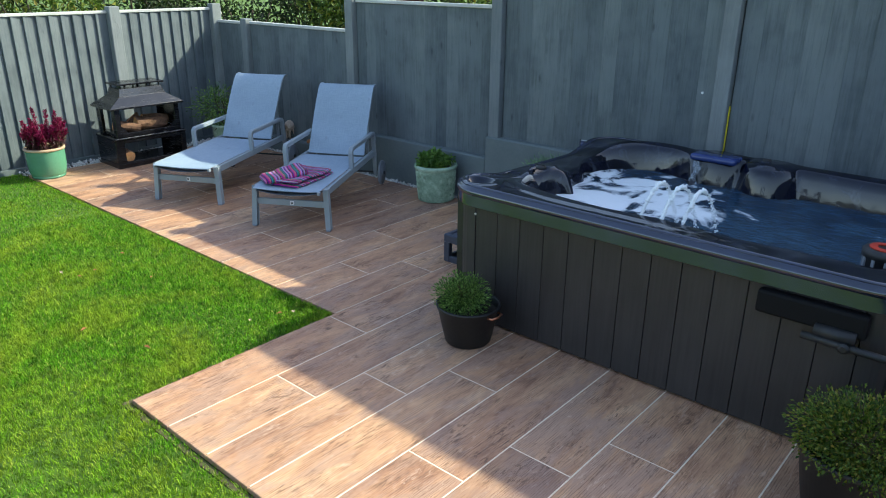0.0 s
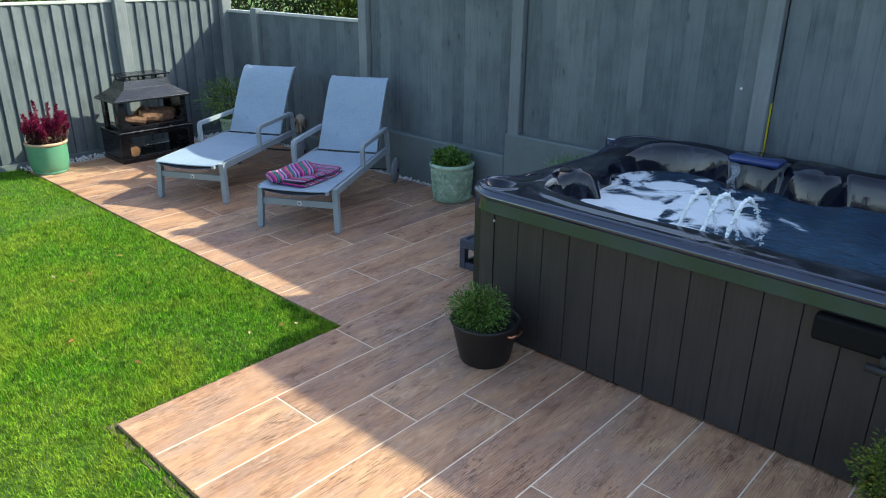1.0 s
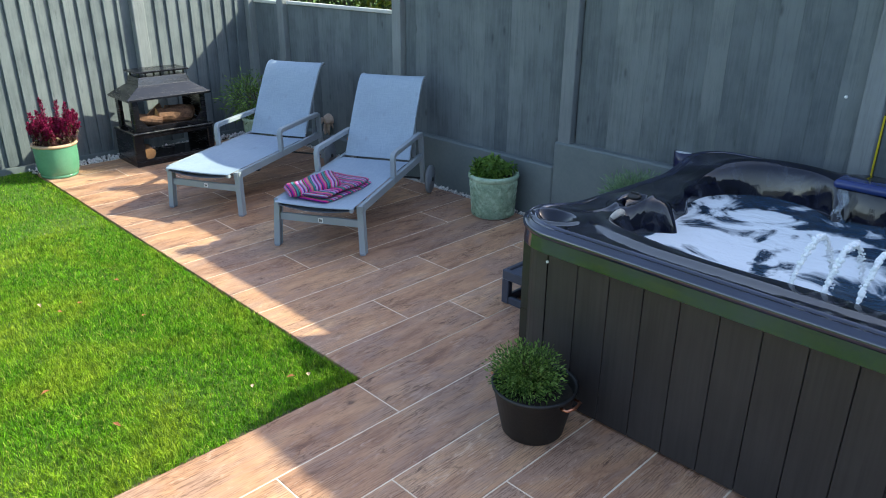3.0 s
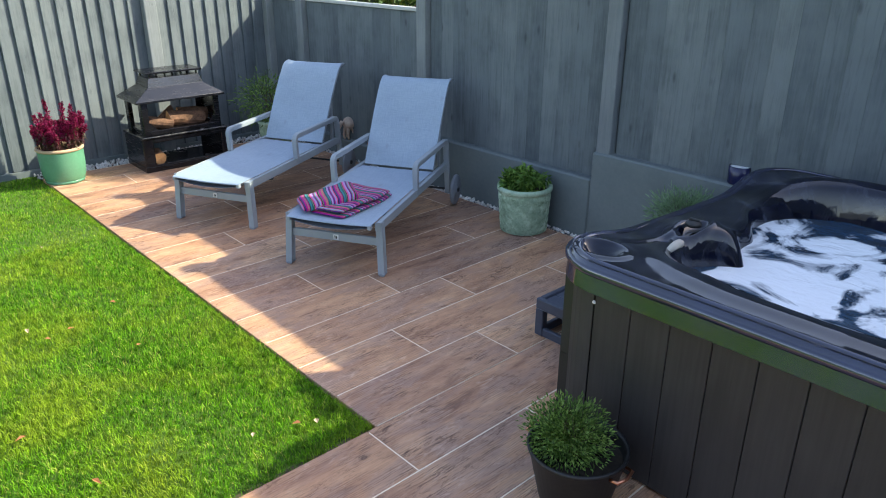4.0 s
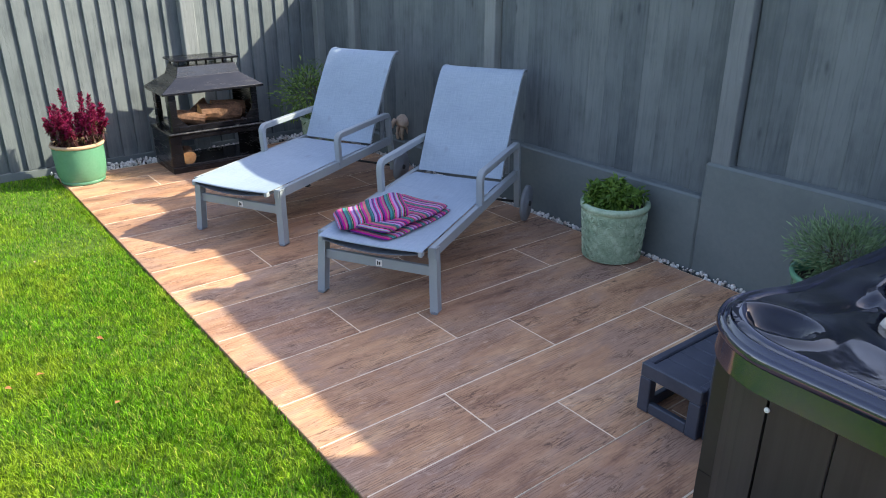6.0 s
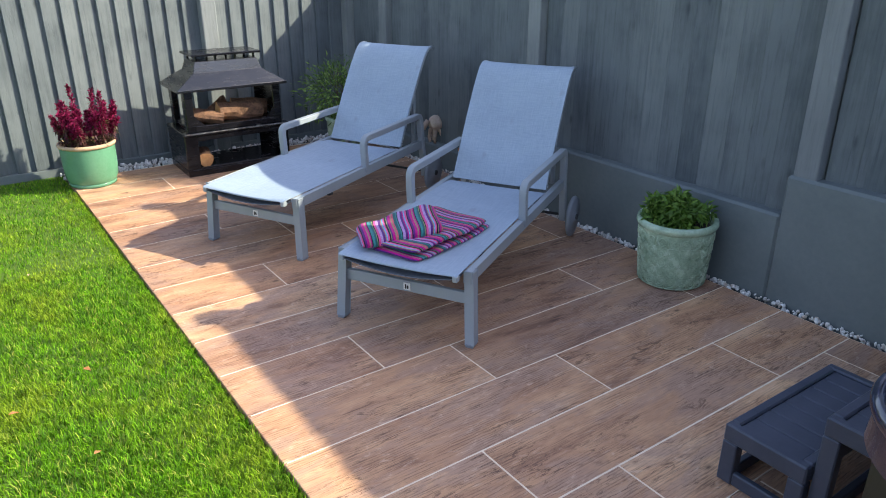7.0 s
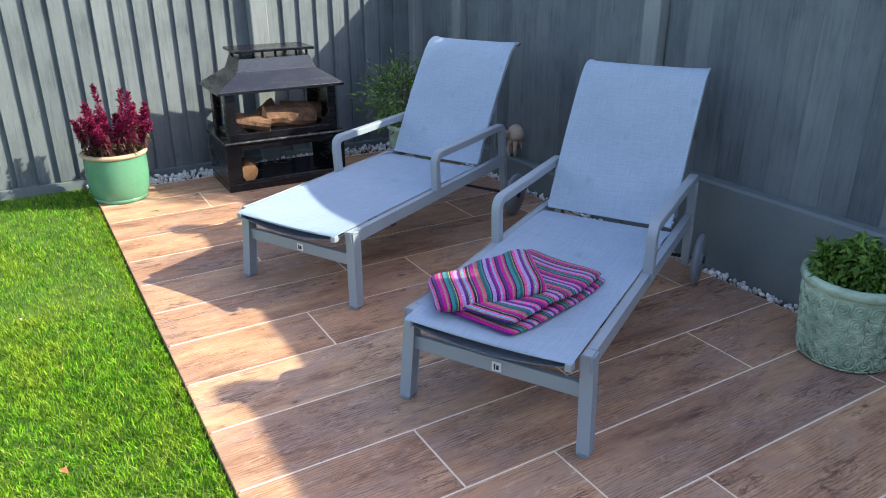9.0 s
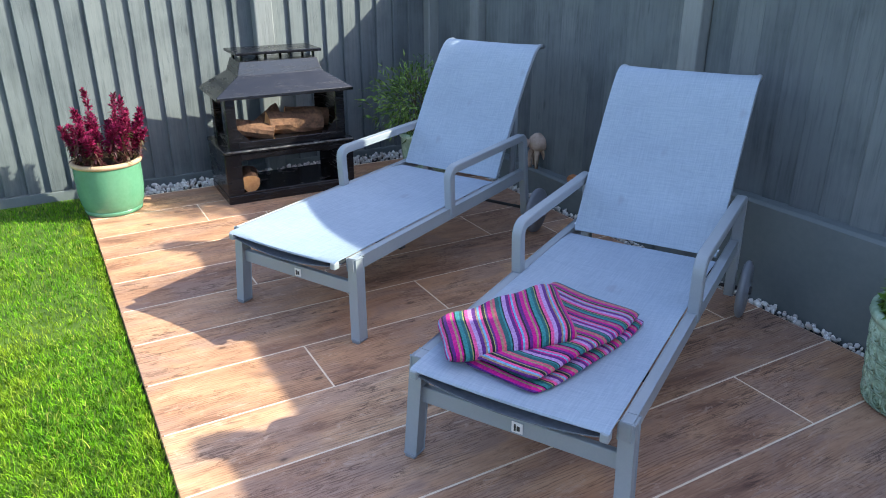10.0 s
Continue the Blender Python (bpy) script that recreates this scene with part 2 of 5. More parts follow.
def sling_mat():
    """Grey-blue woven mesh fabric with fine threads and faint stains."""
    m = mat("woven_sling", (0.42, 0.45, 0.51), 0.7, 0, 0.25)
    v = coords(m)
    w1 = noise_tex(m, coords(m, (260, 14, 14)), 1.0, 2)
    w2 = noise_tex(m, coords(m, (14, 260, 260)), 1.0, 2)
    th = maths(m, 'ADD', maths(m, 'MULTIPLY', w1, 0.5), maths(m, 'MULTIPLY', w2, 0.5))
    col = ramp(m, th, [(0.30, (0.262, 0.338, 0.420)), (0.70, (0.355, 0.436, 0.522))])
    blot = ramp(m, noise_tex(m, v, 3.0, 4), [(0.35, (0.92, 0.92, 0.93)), (0.65, (1.04, 1.03, 1.02))])
    col = mixc(m, 1.0, col, blot, 'MULTIPLY')
    spot = ramp(m, noise_tex(m, coords(m, (1, 0.6, 0.6)), 11.0, 2), [(0.70, (0, 0, 0)), (0.78, (1, 1, 1))])
    col = mixc(m, maths(m, 'MULTIPLY', spot, 0.35), col, (0.22, 0.23, 0.27))
    ln(m, col, bsdf(m).inputs["Base Color"])
    bump(m, th, 0.25, 0.0015)
    return m


M_SLING = sling_mat()
M_SLING_UNDER = speckled("sling_underside", (0.10, 0.115, 0.14), (0.15, 0.17, 0.20), 30, 0.8)
M_ALU = speckled("grey_powder_coat", (0.265, 0.305, 0.335), (0.30, 0.34, 0.37), 6, 0.42, 0.0, 0.05, 150)
M_PLASTIC_BLACK = speckled("black_plastic", (0.012, 0.012, 0.013), (0.022, 0.022, 0.024), 8, 0.5, bumps=0.1)
M_PLASTIC_GREY = speckled("grey_plastic", (0.20, 0.22, 0.25), (0.24, 0.26, 0.29), 8, 0.5, bumps=0.1)
M_WHITE = mat("white_tag", (0.75, 0.75, 0.75), 0.5)
M_INK = mat("tag_ink", (0.03, 0.03, 0.03), 0.6)
M_CHROME = mat("bright_metal", (0.75, 0.75, 0.75), 0.25, 1.0)


def towel_mat():
    """Woven stripes across UV's first axis: pinks, purples, teal, black and tan."""
    m = mat("striped_cotton", (0.5, 0.1, 0.3), 0.9, 0, 0.15)
    tc = m.node_tree.nodes.new("ShaderNodeTexCoord")
    sp = m.node_tree.nodes.new("ShaderNodeSeparateXYZ")
    ln(m, tc.outputs["UV"], sp.inputs[0])
    wob = maths(m, 'MULTIPLY', maths(m, 'SUBTRACT', noise_tex(m, tc.outputs["UV"], 60, 2), 0.5), 0.004)
    u = maths(m, 'FRACT', maths(m, 'MULTIPLY', maths(m, 'ADD', sp.outputs[0], wob), 2.9))
    pal = {"m": (0.62, 0.012, 0.24), "p": (0.80, 0.10, 0.30), "k": (0.022, 0.022, 0.03), "t": (0.40, 0.25, 0.17), "v": (0.13, 0.025, 0.20),
           "g": (0.02, 0.13, 0.14), "b": (0.16, 0.44, 0.66), "l": (0.50, 0.30, 0.58), "r": (0.66, 0.12, 0.17), "y": (0.34, 0.36, 0.12), "e": (0.03, 0.24, 0.26)}
    seq = (("v", 2), ("m", 2.5), ("t", 1.5), ("m", 1), ("k", 1), ("e", 2.5), ("g", 2), ("y", 0.6), ("k", 1), ("p", 2.2), ("l", 2.4), ("v", 2.4), ("t", 1.2), ("b", 1.3), ("p", 1.6), ("k", 1.6), ("y", 0.6),
           ("v", 1.4), ("m", 2.6), ("t", 1.6), ("r", 1.4), ("g", 2.8), ("e", 1.2), ("k", 0.8), ("l", 2.6), ("v", 2.2), ("m", 1.2), ("b", 1.3), ("p", 2.0), ("k", 1.2))
    total, at, stops = sum(w for c, w in seq), 0.0, []
    for c, w in seq:
        stops.append((at / total, pal[c]))
        at += w
    col = ramp(m, u, stops, True)
    th = noise_tex(m, coords(m, (180, 180, 180)), 1.0, 2)
    col = mixc(m, 1.0, col, ramp(m, th, [(0.3, (0.58, 0.58, 0.58)), (0.7, (1.08, 1.08, 1.08))]), 'MULTIPLY')
    ln(m, col, bsdf(m).inputs["Base Color"])
    bsdf(m).inputs["Sheen Weight"].default_value = 0.08
    bump(m, th, 0.5, 0.003)
    return m


M_TOWEL = towel_mat()


def iron_mat(dust_sheen=(0.035, 0.03, 0.026)):
    """Black enamelled steel, scuffed, dusty and a little rusty; the hood's blotches hold a sky sheen."""
    m = mat("black_steel", (0.02, 0.02, 0.022), 0.35, 0.0, 0.6)
    v = coords(m)
    n = noise_tex(m, v, 7, 6, 0.65)
    s = noise_tex(m, coords(m, (3, 3, 30)), 3, 4)
    col = ramp(m, n, [(0.3, (0.004, 0.004, 0.005)), (0.62, (0.010, 0.010, 0.013)), (0.74, dust_sheen)])
    ln(m, col, bsdf(m).inputs["Base Color"])
    ln(m, ramp(m, s, [(0.3, (0.14, 0.14, 0.14)), (0.7, (0.32, 0.32, 0.32))]), bsdf(m).inputs["Roughness"])
    bsdf(m).inputs["IOR"].default_value = 1.5
    bump(m, n, 0.05, 0.003)
    return m


M_IRON = iron_mat()
# the hood's blotches are tinted blue to paint in the reflected sky
M_IRON_HOOD = iron_mat((0.018, 0.022, 0.034))
M_IRON_HOOD.name = "satin_black_steel"
bsdf(M_IRON_HOOD).inputs["IOR"].default_value = 1.7
M_WORN = speckled("worn_steel_edge", (0.05, 0.05, 0.05), (0.30, 0.29, 0.28), 30, 0.5, 0.4)
M_LOG_BARK = speckled("log_bark", (0.08, 0.04, 0.024), (0.26, 0.13, 0.075), 18, 0.9, bumps=0.9, fine=70)
M_LOG_WOOD = speckled("split_wood", (0.48, 0.20, 0.07), (0.72, 0.40, 0.17), 14, 0.8, bumps=0.5)
M_POT_GREEN = speckled("green_glaze", (0.085, 0.25, 0.15), (0.115, 0.32, 0.20), 4, 0.22, bumps=0.03)
M_POT_RIM = speckled("bare_terracotta", (0.48, 0.32, 0.20), (0.62, 0.44, 0.29), 14, 0.8)
M_POT_SAGE = speckled("sage_glaze", (0.23, 0.34, 0.235), (0.44, 0.57, 0.42), 14, 0.24, bumps=0.15)
M_POT_BLACK = speckled("black_pot", (0.008, 0.008, 0.009), (0.018, 0.017, 0.016), 8, 0.5)
M_COPPER = mat("copper_handle", (0.72, 0.30, 0.18), 0.3, 1.0)
M_POT_BLUE = speckled("navy_glaze", (0.008, 0.010, 0.045), (0.014, 0.018, 0.07), 6, 0.2)
M_STONE = speckled("buff_stone", (0.42, 0.30, 0.23), (0.60, 0.46, 0.37), 20, 0.85)
M_RUST = speckled("orange_clay", (0.35, 0.13, 0.05), (0.5, 0.2, 0.08), 20, 0.85)


def pebble_mat():
    m = mat("white_pebble", (0.6, 0.58, 0.55), 0.7)
    g = m.node_tree.nodes.new("ShaderNodeNewGeometry")
    ln(m, ramp(m, g.outputs["Random Per Island"], [(0, (0.42, 0.39, 0.36)), (0.3, (0.62, 0.60, 0.57)), (0.8, (0.80, 0.79, 0.77)), (1, (0.5, 0.4, 0.33))]), bsdf(m).inputs["Base Color"])
    return m


M_PEBBLE = pebble_mat()


def acrylic_mat():
    """Marbled midnight-blue acrylic with a clear gloss and dried drops."""
    m = mat("marbled_acrylic", (0.012, 0.014, 0.03), 0.08, 0.0, 0.6)
    bsdf(m).inputs["IOR"].default_value = 1.50
    v = coords(m)
    n = noise_tex(m, v, 5, 6, 0.6, 1.2)
    col = ramp(m, n, [(0.35, (0.002, 0.003, 0.008)), (0.56, (0.006, 0.008, 0.020)), (0.70, (0.035, 0.042, 0.060))])
    ln(m, col, bsdf(m).inputs["Base Color"])
    drops = ramp(m, noise_tex(m, v, 16, 5, 0.7), [(0.50, (0.05, 0.05, 0.05)), (0.72, (0.20, 0.20, 0.20))])
    ln(m, drops, bsdf(m).inputs["Roughness"])
    wob = noise_tex(m, v, 5.0, 2, 0.5, 0.3)
    bump(m, maths(m, 'ADD', wob, maths(m, 'MULTIPLY', noise_tex(m, v, 45, 3), 0.05)), 0.06, 0.03)
    return m


M_ACRYLIC = acrylic_mat()
M_LIP = speckled("polished_acrylic_lip", (0.006, 0.008, 0.024), (0.014, 0.02, 0.055), 5, 0.125, bumps=0)
bump(M_LIP, noise_tex(M_LIP, coords(M_LIP, (1.0, 1.0, 6.0)), 3.0, 2, 0.5, 0.2), 0.05, 0.010)
bsdf(M_LIP).inputs["IOR"].default_value = 1.95


def cabinet_mat():
    m = mat("grey_composite_board", (0.06, 0.058, 0.056), 0.5, 0, 0.4)
    g = noise_tex(m, coords(m, (30, 30, 1.2), 5.0), 2.0, 6, 0.6)
    b = noise_tex(m, coords(m, (1, 1, 1), 5.0), 3.0, 3)
    col = ramp(m, maths(m, 'ADD', maths(m, 'MULTIPLY', g, 0.5), maths(m, 'MULTIPLY', b, 0.5)), [(0.35, (0.026, 0.023, 0.023)), (0.65, (0.047, 0.041, 0.040))])
    ln(m, col, bsdf(m).inputs["Base Color"])
    bump(m, g, 0.2, 0.002)
    return m


M_CABINET = cabinet_mat()
M_CABINET_DARK = speckled("cabinet_corner", (0.012, 0.012, 0.012), (0.02, 0.02, 0.02), 6, 0.45)


def water_mat():
    """Blue whirlpool water with drifting white foam over the bubbling seats."""
    m = mat("spa_water", (0.012, 0.035, 0.07), 0.06, 0, 0.5)
    v = coords(m)
    sp = m.node_tree.nodes.new("ShaderNodeSeparateXYZ")
    ln(m, v, sp.inputs[0])
    # foam gathers round a centre near the bubbling seats
    d = m.node_tree.nodes.new("ShaderNodeVectorMath")
    d.operation = 'DISTANCE'
    ln(m, coords(m, (0.75, 1.0, 1)), d.inputs[0])
    d.inputs[1].default_value = (-0.45, 0.06, 0.668)
    near = ramp(m, d.outputs["Value"], [(0.30, (0.95, 0.95, 0.95)), (0.68, (0, 0, 0))])
    n = noise_tex(m, v, 3.3, 5, 0.55, 0.9)
    fine = noise_tex(m, v, 30, 4, 0.6)
    f = maths(m, 'ADD', maths(m, 'ADD', maths(m, 'MULTIPLY', near, 0.42), maths(m, 'SUBTRACT', maths(m, 'MULTIPLY', n, 1.7), 0.37)), maths(m, 'MULTIPLY', fine, 0.05))
    foam = ramp(m, f, [(0.73, (0, 0, 0)), (0.86, (1, 1, 1))])
    col = mixc(m, foam, ramp(m, n, [(0.3, (0.008, 0.028, 0.06)), (0.7, (0.035, 0.09, 0.15))]), (0.86, 0.89, 0.92))
    ln(m, col, bsdf(m).inputs["Base Color"])
    ln(m, maths(m, 'ADD', maths(m, 'MULTIPLY', foam, 0.6), 0.07), bsdf(m).inputs["Roughness"])
    w = noise_tex(m, coords(m, (1, 1.6, 1)), 9, 4, 0.5, 0.8)
    bump(m, maths(m, 'ADD', w, maths(m, 'MULTIPLY', fine, 0.15)), 0.5, 0.03)
    return m


M_WATER = water_mat()
M_SPRAY = mat("white_spray", (0.85, 0.88, 0.9), 0.25)
M_BLUE_LIGHT = mat("blue_translucent", (0.02, 0.04, 0.15), 0.08)
M_FALL = mat("thin_water", (0.9, 0.94, 0.97), 0.03)
bsdf(M_FALL).inputs["Transmission Weight"].default_value = 0.95
bsdf(M_FALL).inputs["IOR"].default_value = 1.2
M_STEP = speckled("slate_plastic", (0.04, 0.05, 0.075), (0.06, 0.07, 0.10), 8, 0.36, bumps=0.15)
M_RED = mat("red_ring", (0.5, 0.04, 0.02), 0.4)
M_YELLOW = mat("yellow_tape", (0.75, 0.62, 0.03), 0.5)
M_LIFTER = mat("matt_black_steel", (0.006, 0.006, 0.007), 0.75, 0, 0.2)
M_PILLOW = speckled("beige_foam", (0.42, 0.38, 0.33), (0.52, 0.48, 0.42), 10, 0.7)

# ---- mesh helpers ----
def mesh_of(name, bm, material, smooth=False):
    me = bpy.data.meshes.new(name)
    bmesh.ops.recalc_face_normals(bm, faces=bm.faces)
    bm.to_mesh(me)
    bm.free()
    for m in (material if isinstance(material, (list, tuple)) else [material]):
        me.materials.append(m)
    if smooth:
        for p in me.polygons:
            p.use_smooth = True
    return me


def part(name, bm, material, parent, label="", smooth=False, m=None):
    ob = new(name, mesh_of(name, bm, material, smooth))
    ob.parent = parent
    if m is not None:
        ob.matrix_basis = m
    return tagged(ob, label)


def thing(name, m, label, category, group="", kind=""):
    ob = new(name)
    ob.empty_display_size = 0.1
    ob.matrix_basis = m
    return tagged(ob, label, category, group, kind)


def single(name, bm, material, label, category="", kind="", smooth=False, m=None, group=""):
    ob = new(name, mesh_of(name, bm, material, smooth))
    if m is not None:
        ob.matrix_basis = m
    return tagged(ob, label, category, group, kind)


def add_box(bm, x0, x1, y0, y1, z0, z1, bev=0.0, m=None, seg=1):
    r = bmesh.ops.create_cube(bm, size=1)
    vs = r["verts"]
    for v in vs:
        v.co = Vector(((x0 + x1) / 2 + v.co.x * (x1 - x0), (y0 + y1) / 2 + v.co.y * (y1 - y0), (z0 + z1) / 2 + v.co.z * (z1 - z0)))
    if m is not None:
        for v in vs:
            v.co = m @ v.co
    if bev:
        es = list({e for v in vs for e in v.link_edges})
        bmesh.ops.bevel(bm, geom=es, offset=bev, segments=seg, affect='EDGES', profile=0.5)
    return bm


def box(x0, x1, y0, y1, z0, z1, bev=0.0, m=None, seg=1):
    return add_box(bmesh.new(), x0, x1, y0, y1, z0, z1, bev, m, seg)


def add_bar(bm, a, b, w, h, up=(0, 0, 1), bev=0.004):
    """A rectangular tube from a to b, w wide and h high."""
    a, b = Vector(a), Vector(b)
    d = (b - a).normalized()
    s = d.cross(Vector(up)).normalized()
    u = s.cross(d)
    m = Matrix((s, u, d)).transposed().to_4x4()
    m.translation = a
    return add_box(bm, -w / 2, w / 2, -h / 2, h / 2, 0, (b - a).length, bev, m, 2)


def lathe(profile, n=40, bm=None, squash=1.0):
    """Profile of (radius, z), turned round z."""
    bm = bm or bmesh.new()
    rings = []
    for r, z in profile:
        if r <= 0:
            rings.append([bm.verts.new((0, 0, z))])
        else:
            rings.append([bm.verts.new((r * math.cos(2 * math.pi * i / n), squash * r * math.sin(2 * math.pi * i / n), z)) for i in range(n)])
    for a, b in zip(rings, rings[1:]):
        for i in range(n):
            j = (i + 1) % n
            if len(a) == 1 and len(b) > 1:
                bm.faces.new((a[0], b[i], b[j]))
            elif len(b) == 1 and len(a) > 1:
                bm.faces.new((a[i], a[j], b[0]))
            elif len(a) > 1:
                bm.faces.new((a[i], a[j], b[j], b[i]))
    return bm


def tube(points, radius, n=8, bm=None):
    """A round tube through points; radius may be a list."""
    bm = bm or bmesh.new()
    pts = [Vector(p) for p in points]
    rad = radius if isinstance(radius, (list, tuple)) else [radius] * len(pts)
    rings = []
    for i, p in enumerate(pts):
        d = (pts[min(i + 1, len(pts) - 1)] - pts[max(i - 1, 0)]).normalized()
        s = d.cross(Vector((0.13, 0.31, 0.94))).normalized()
        u = s.cross(d)
        rings.append([bm.verts.new(p + rad[i] * (math.cos(2 * math.pi * k / n) * s + math.sin(2 * math.pi * k / n) * u)) for k in range(n)])
    for a, b in zip(rings, rings[1:]):
        for k in range(n):
            j = (k + 1) % n
            bm.faces.new((a[k], a[j], b[j], b[k]))
    bm.faces.new(rings[0][::-1])
    bm.faces.new(rings[-1])
    return bm


def leaves_mesh(name, items, material, bend=0.25):
    """Folded four-point leaves from rows of (place, direction, length, width, normal hint)."""
    V, F = [], []
    for p, d, L, w, up in items:
        d = Vector(d).normalized()
        s = d.cross(Vector(up))
        s = s.normalized() if s.length > 1e-4 else Vector((1, 0, 0))
        n = s.cross(d)
        p = Vector(p)
        k = len(V)
        V += [tuple(p), tuple(p + d * L * 0.45 + s * w / 2 + n * L * 0.06), tuple(p + d * L - n * L * bend), tuple(p + d * L * 0.45 - s * w / 2 + n * L * 0.06)]
        F.append((k, k + 1, k + 2, k + 3))
    me = bpy.data.meshes.new(name)
    me.from_pydata(V, [], F)
    me.materials.append(material)
    return me


def link(name, me, parent=None, label="", m=None):
    ob = new(name, me)
    if parent:
        ob.parent = parent
    if m is not None:
        ob.matrix_basis = m
    return tagged(ob, label)


R = random.Random(11)


def rdir(up=0.0):
    while True:
        v = Vector((R.uniform(-1, 1), R.uniform(-1, 1), R.uniform(-1, 1)))
        if 0.05 < v.length < 1:
            v.normalize()
            v.z += up
            return v.normalized()


# ---- the large structure ----
PLANK_W, PLANK_L = 0.3035, 1.205
ROW_X = -3.945                      # the edge of row 0
PAVE_L, PAVE_Y = -7.60, 4.235       # the paving's ends at the fences
LAWN_Y, LAWN_X, LAWN_OUT = 1.966, -3.052, 0.722
FENCE_X, FENCE_Y = -7.835, 4.37

# the ground sheet: a lawn that reaches the horizon, with its bed cut low under the paving
bm = bmesh.new()
for x0, x1, y0, y1 in ((-400, 400, -400, LAWN_OUT), (-400, LAWN_X, LAWN_OUT, LAWN_Y), (-400, PAVE_L - 0.35, LAWN_Y, 400), (PAVE_L - 0.35, 400, 4.75, 400), (3.2, 400, LAWN_OUT, 4.75)):
    vs = [bm.verts.new((x, y, -0.022)) for x, y in ((x0, y0), (x1, y0), (x1, y1), (x0, y1))]
    bm.faces.new(vs)
single("ground", bm, M_TURF, "green lawn turf running on past the fences", "ground", "structure")
single("paving_bed", box(-7.96, 3.3, 0.66, 4.78, -0.12, -0.026), M_SOIL, "dark soil bed under the paving and gravel", "ground", "structure")


def lawn_blades():
    rng = np.random.default_rng(5)
    zones = [(-7.75, -6.0, 0.2, 1.96, 13000), (-6.0, -4.2, -0.2, 1.96, 27000), (-4.2, -3.055, -0.8, 1.96, 36000), (-3.055, -1.2, -0.9, 0.72, 27000)]
    P = []
    for x0, x1, y0, y1, den in zones:
        n = int((x1 - x0) * (y1 - y0) * den)
        P.append(np.stack([rng.uniform(x0, x1, n), rng.uniform(y0, y1, n)], 1))
    # a longer fringe along the paving edge
    n = 5000
    P.append(np.stack([rng.uniform(-7.3, LAWN_X, n), LAWN_Y - 0.004 - np.abs(rng.normal(0, 0.015, n))], 1))
    P.append(np.stack([LAWN_X - 0.004 - np.abs(rng.normal(0, 0.015, 2200)), rng.uniform(LAWN_OUT, LAWN_Y, 2200)], 1))
    P.append(np.stack([rng.uniform(LAWN_X, -1.2, 3000), LAWN_OUT - 0.006 - np.abs(rng.normal(0, 0.015, 3000))], 1))
    P = np.concatenate(P)
    n = len(P)
    patch = 0.5 + 0.5 * np.sin(P[:, 0] * 3.1 + np.sin(P[:, 1] * 2.3) * 2) * np.sin(P[:, 1] * 3.7 + 1.3 * np.sin(P[:, 0] * 1.9))
    bare = rng.uniform(0, 1, n) < 0.75 + 0.35 * patch
    # the turf thins out towards the near paving edges
    ex = np.where(P[:, 0] < LAWN_X, LAWN_X - P[:, 0], LAWN_OUT - P[:, 1])
    ex = np.where((P[:, 0] < LAWN_X) & (P[:, 1] < LAWN_OUT), np.hypot(LAWN_X - P[:, 0], LAWN_OUT - P[:, 1]), ex)
    edge = 0.016 + 0.014 * np.sin(P[:, 0] * 37 + P[:, 1] * 29) + 0.012 * np.sin(P[:, 0] * 91 - P[:, 1] * 83)
    bare &= rng.uniform(0, 1, n) < 0.12 + 0.88 * np.clip((ex - edge) / 0.03, 0, 1)
    P, patch = P[bare], patch[bare]
    n = len(P)
    L = rng.uniform(0.012, 0.034, n) * (0.75 + 0.4 * patch)
    w = rng.uniform(0.0010, 0.0021, n)
    a = rng.uniform(0, 2 * np.pi, n)
    lean = rng.uniform(0.2, 1.15, n) * L
    b = a + rng.uniform(-0.9, 0.9, n)
    z0 = np.full(n, -0.024)
    side = np.stack([np.cos(a), np.sin(a), np.zeros(n)], 1) * w[:, None]
    root = np.stack([P[:, 0], P[:, 1], z0], 1)
    fwd = np.stack([-np.sin(b), np.cos(b), np.zeros(n)], 1)
    mid = root + fwd * (lean * 0.35)[:, None] + np.array([0, 0, 1]) * (L * 0.6)[:, None]
    tip = root + fwd * lean[:, None] + np.array([0, 0, 1]) * (L * 0.95)[:, None]
    tip[:, 1] = np.where(P[:, 0] < LAWN_X, np.minimum(tip[:, 1], LAWN_Y + 0.010), tip[:, 1])
    V = np.concatenate([root - side, root + side, mid + side * 0.8, mid - side * 0.8, tip], 1).reshape(-1, 3)
    k = np.arange(n)[:, None] * 5
    F = np.concatenate([k + [[0, 1, 2]], k + [[0, 2, 3]], k + [[3, 2, 4]]], 1).reshape(-1)
    me = bpy.data.meshes.new("lawn_grass")
    me.vertices.add(len(V))
    me.vertices.foreach_set("co", V.astype(np.float32).ravel())
    me.loops.add(len(F))
    me.loops.foreach_set("vertex_index", F.astype(np.int32))
    me.polygons.add(len(F) // 3)
    me.polygons.foreach_set("loop_start", np.arange(0, len(F), 3, dtype=np.int32))
    me.update(calc_edges=True)
    me.materials.append(M_BLADES)
    return tagged(new("lawn_grass", me), "fresh green mown lawn grass beside the paving", "grass", kind="stuff")


lawn_blades()
for x0, x1, y0, y1 in ((LAWN_X - 0.036, LAWN_X - 0.001, LAWN_OUT - 0.036, LAWN_Y - 0.01), (LAWN_X - 0.001, -1.0, LAWN_OUT - 0.036, LAWN_OUT - 0.003)):
    single("lawn_edge", box(x0, x1, y0, y1, -0.03, -0.0175, 0.003), M_EARTH, "bare dry earth along the lawn's cut edge", "soil", "structure")

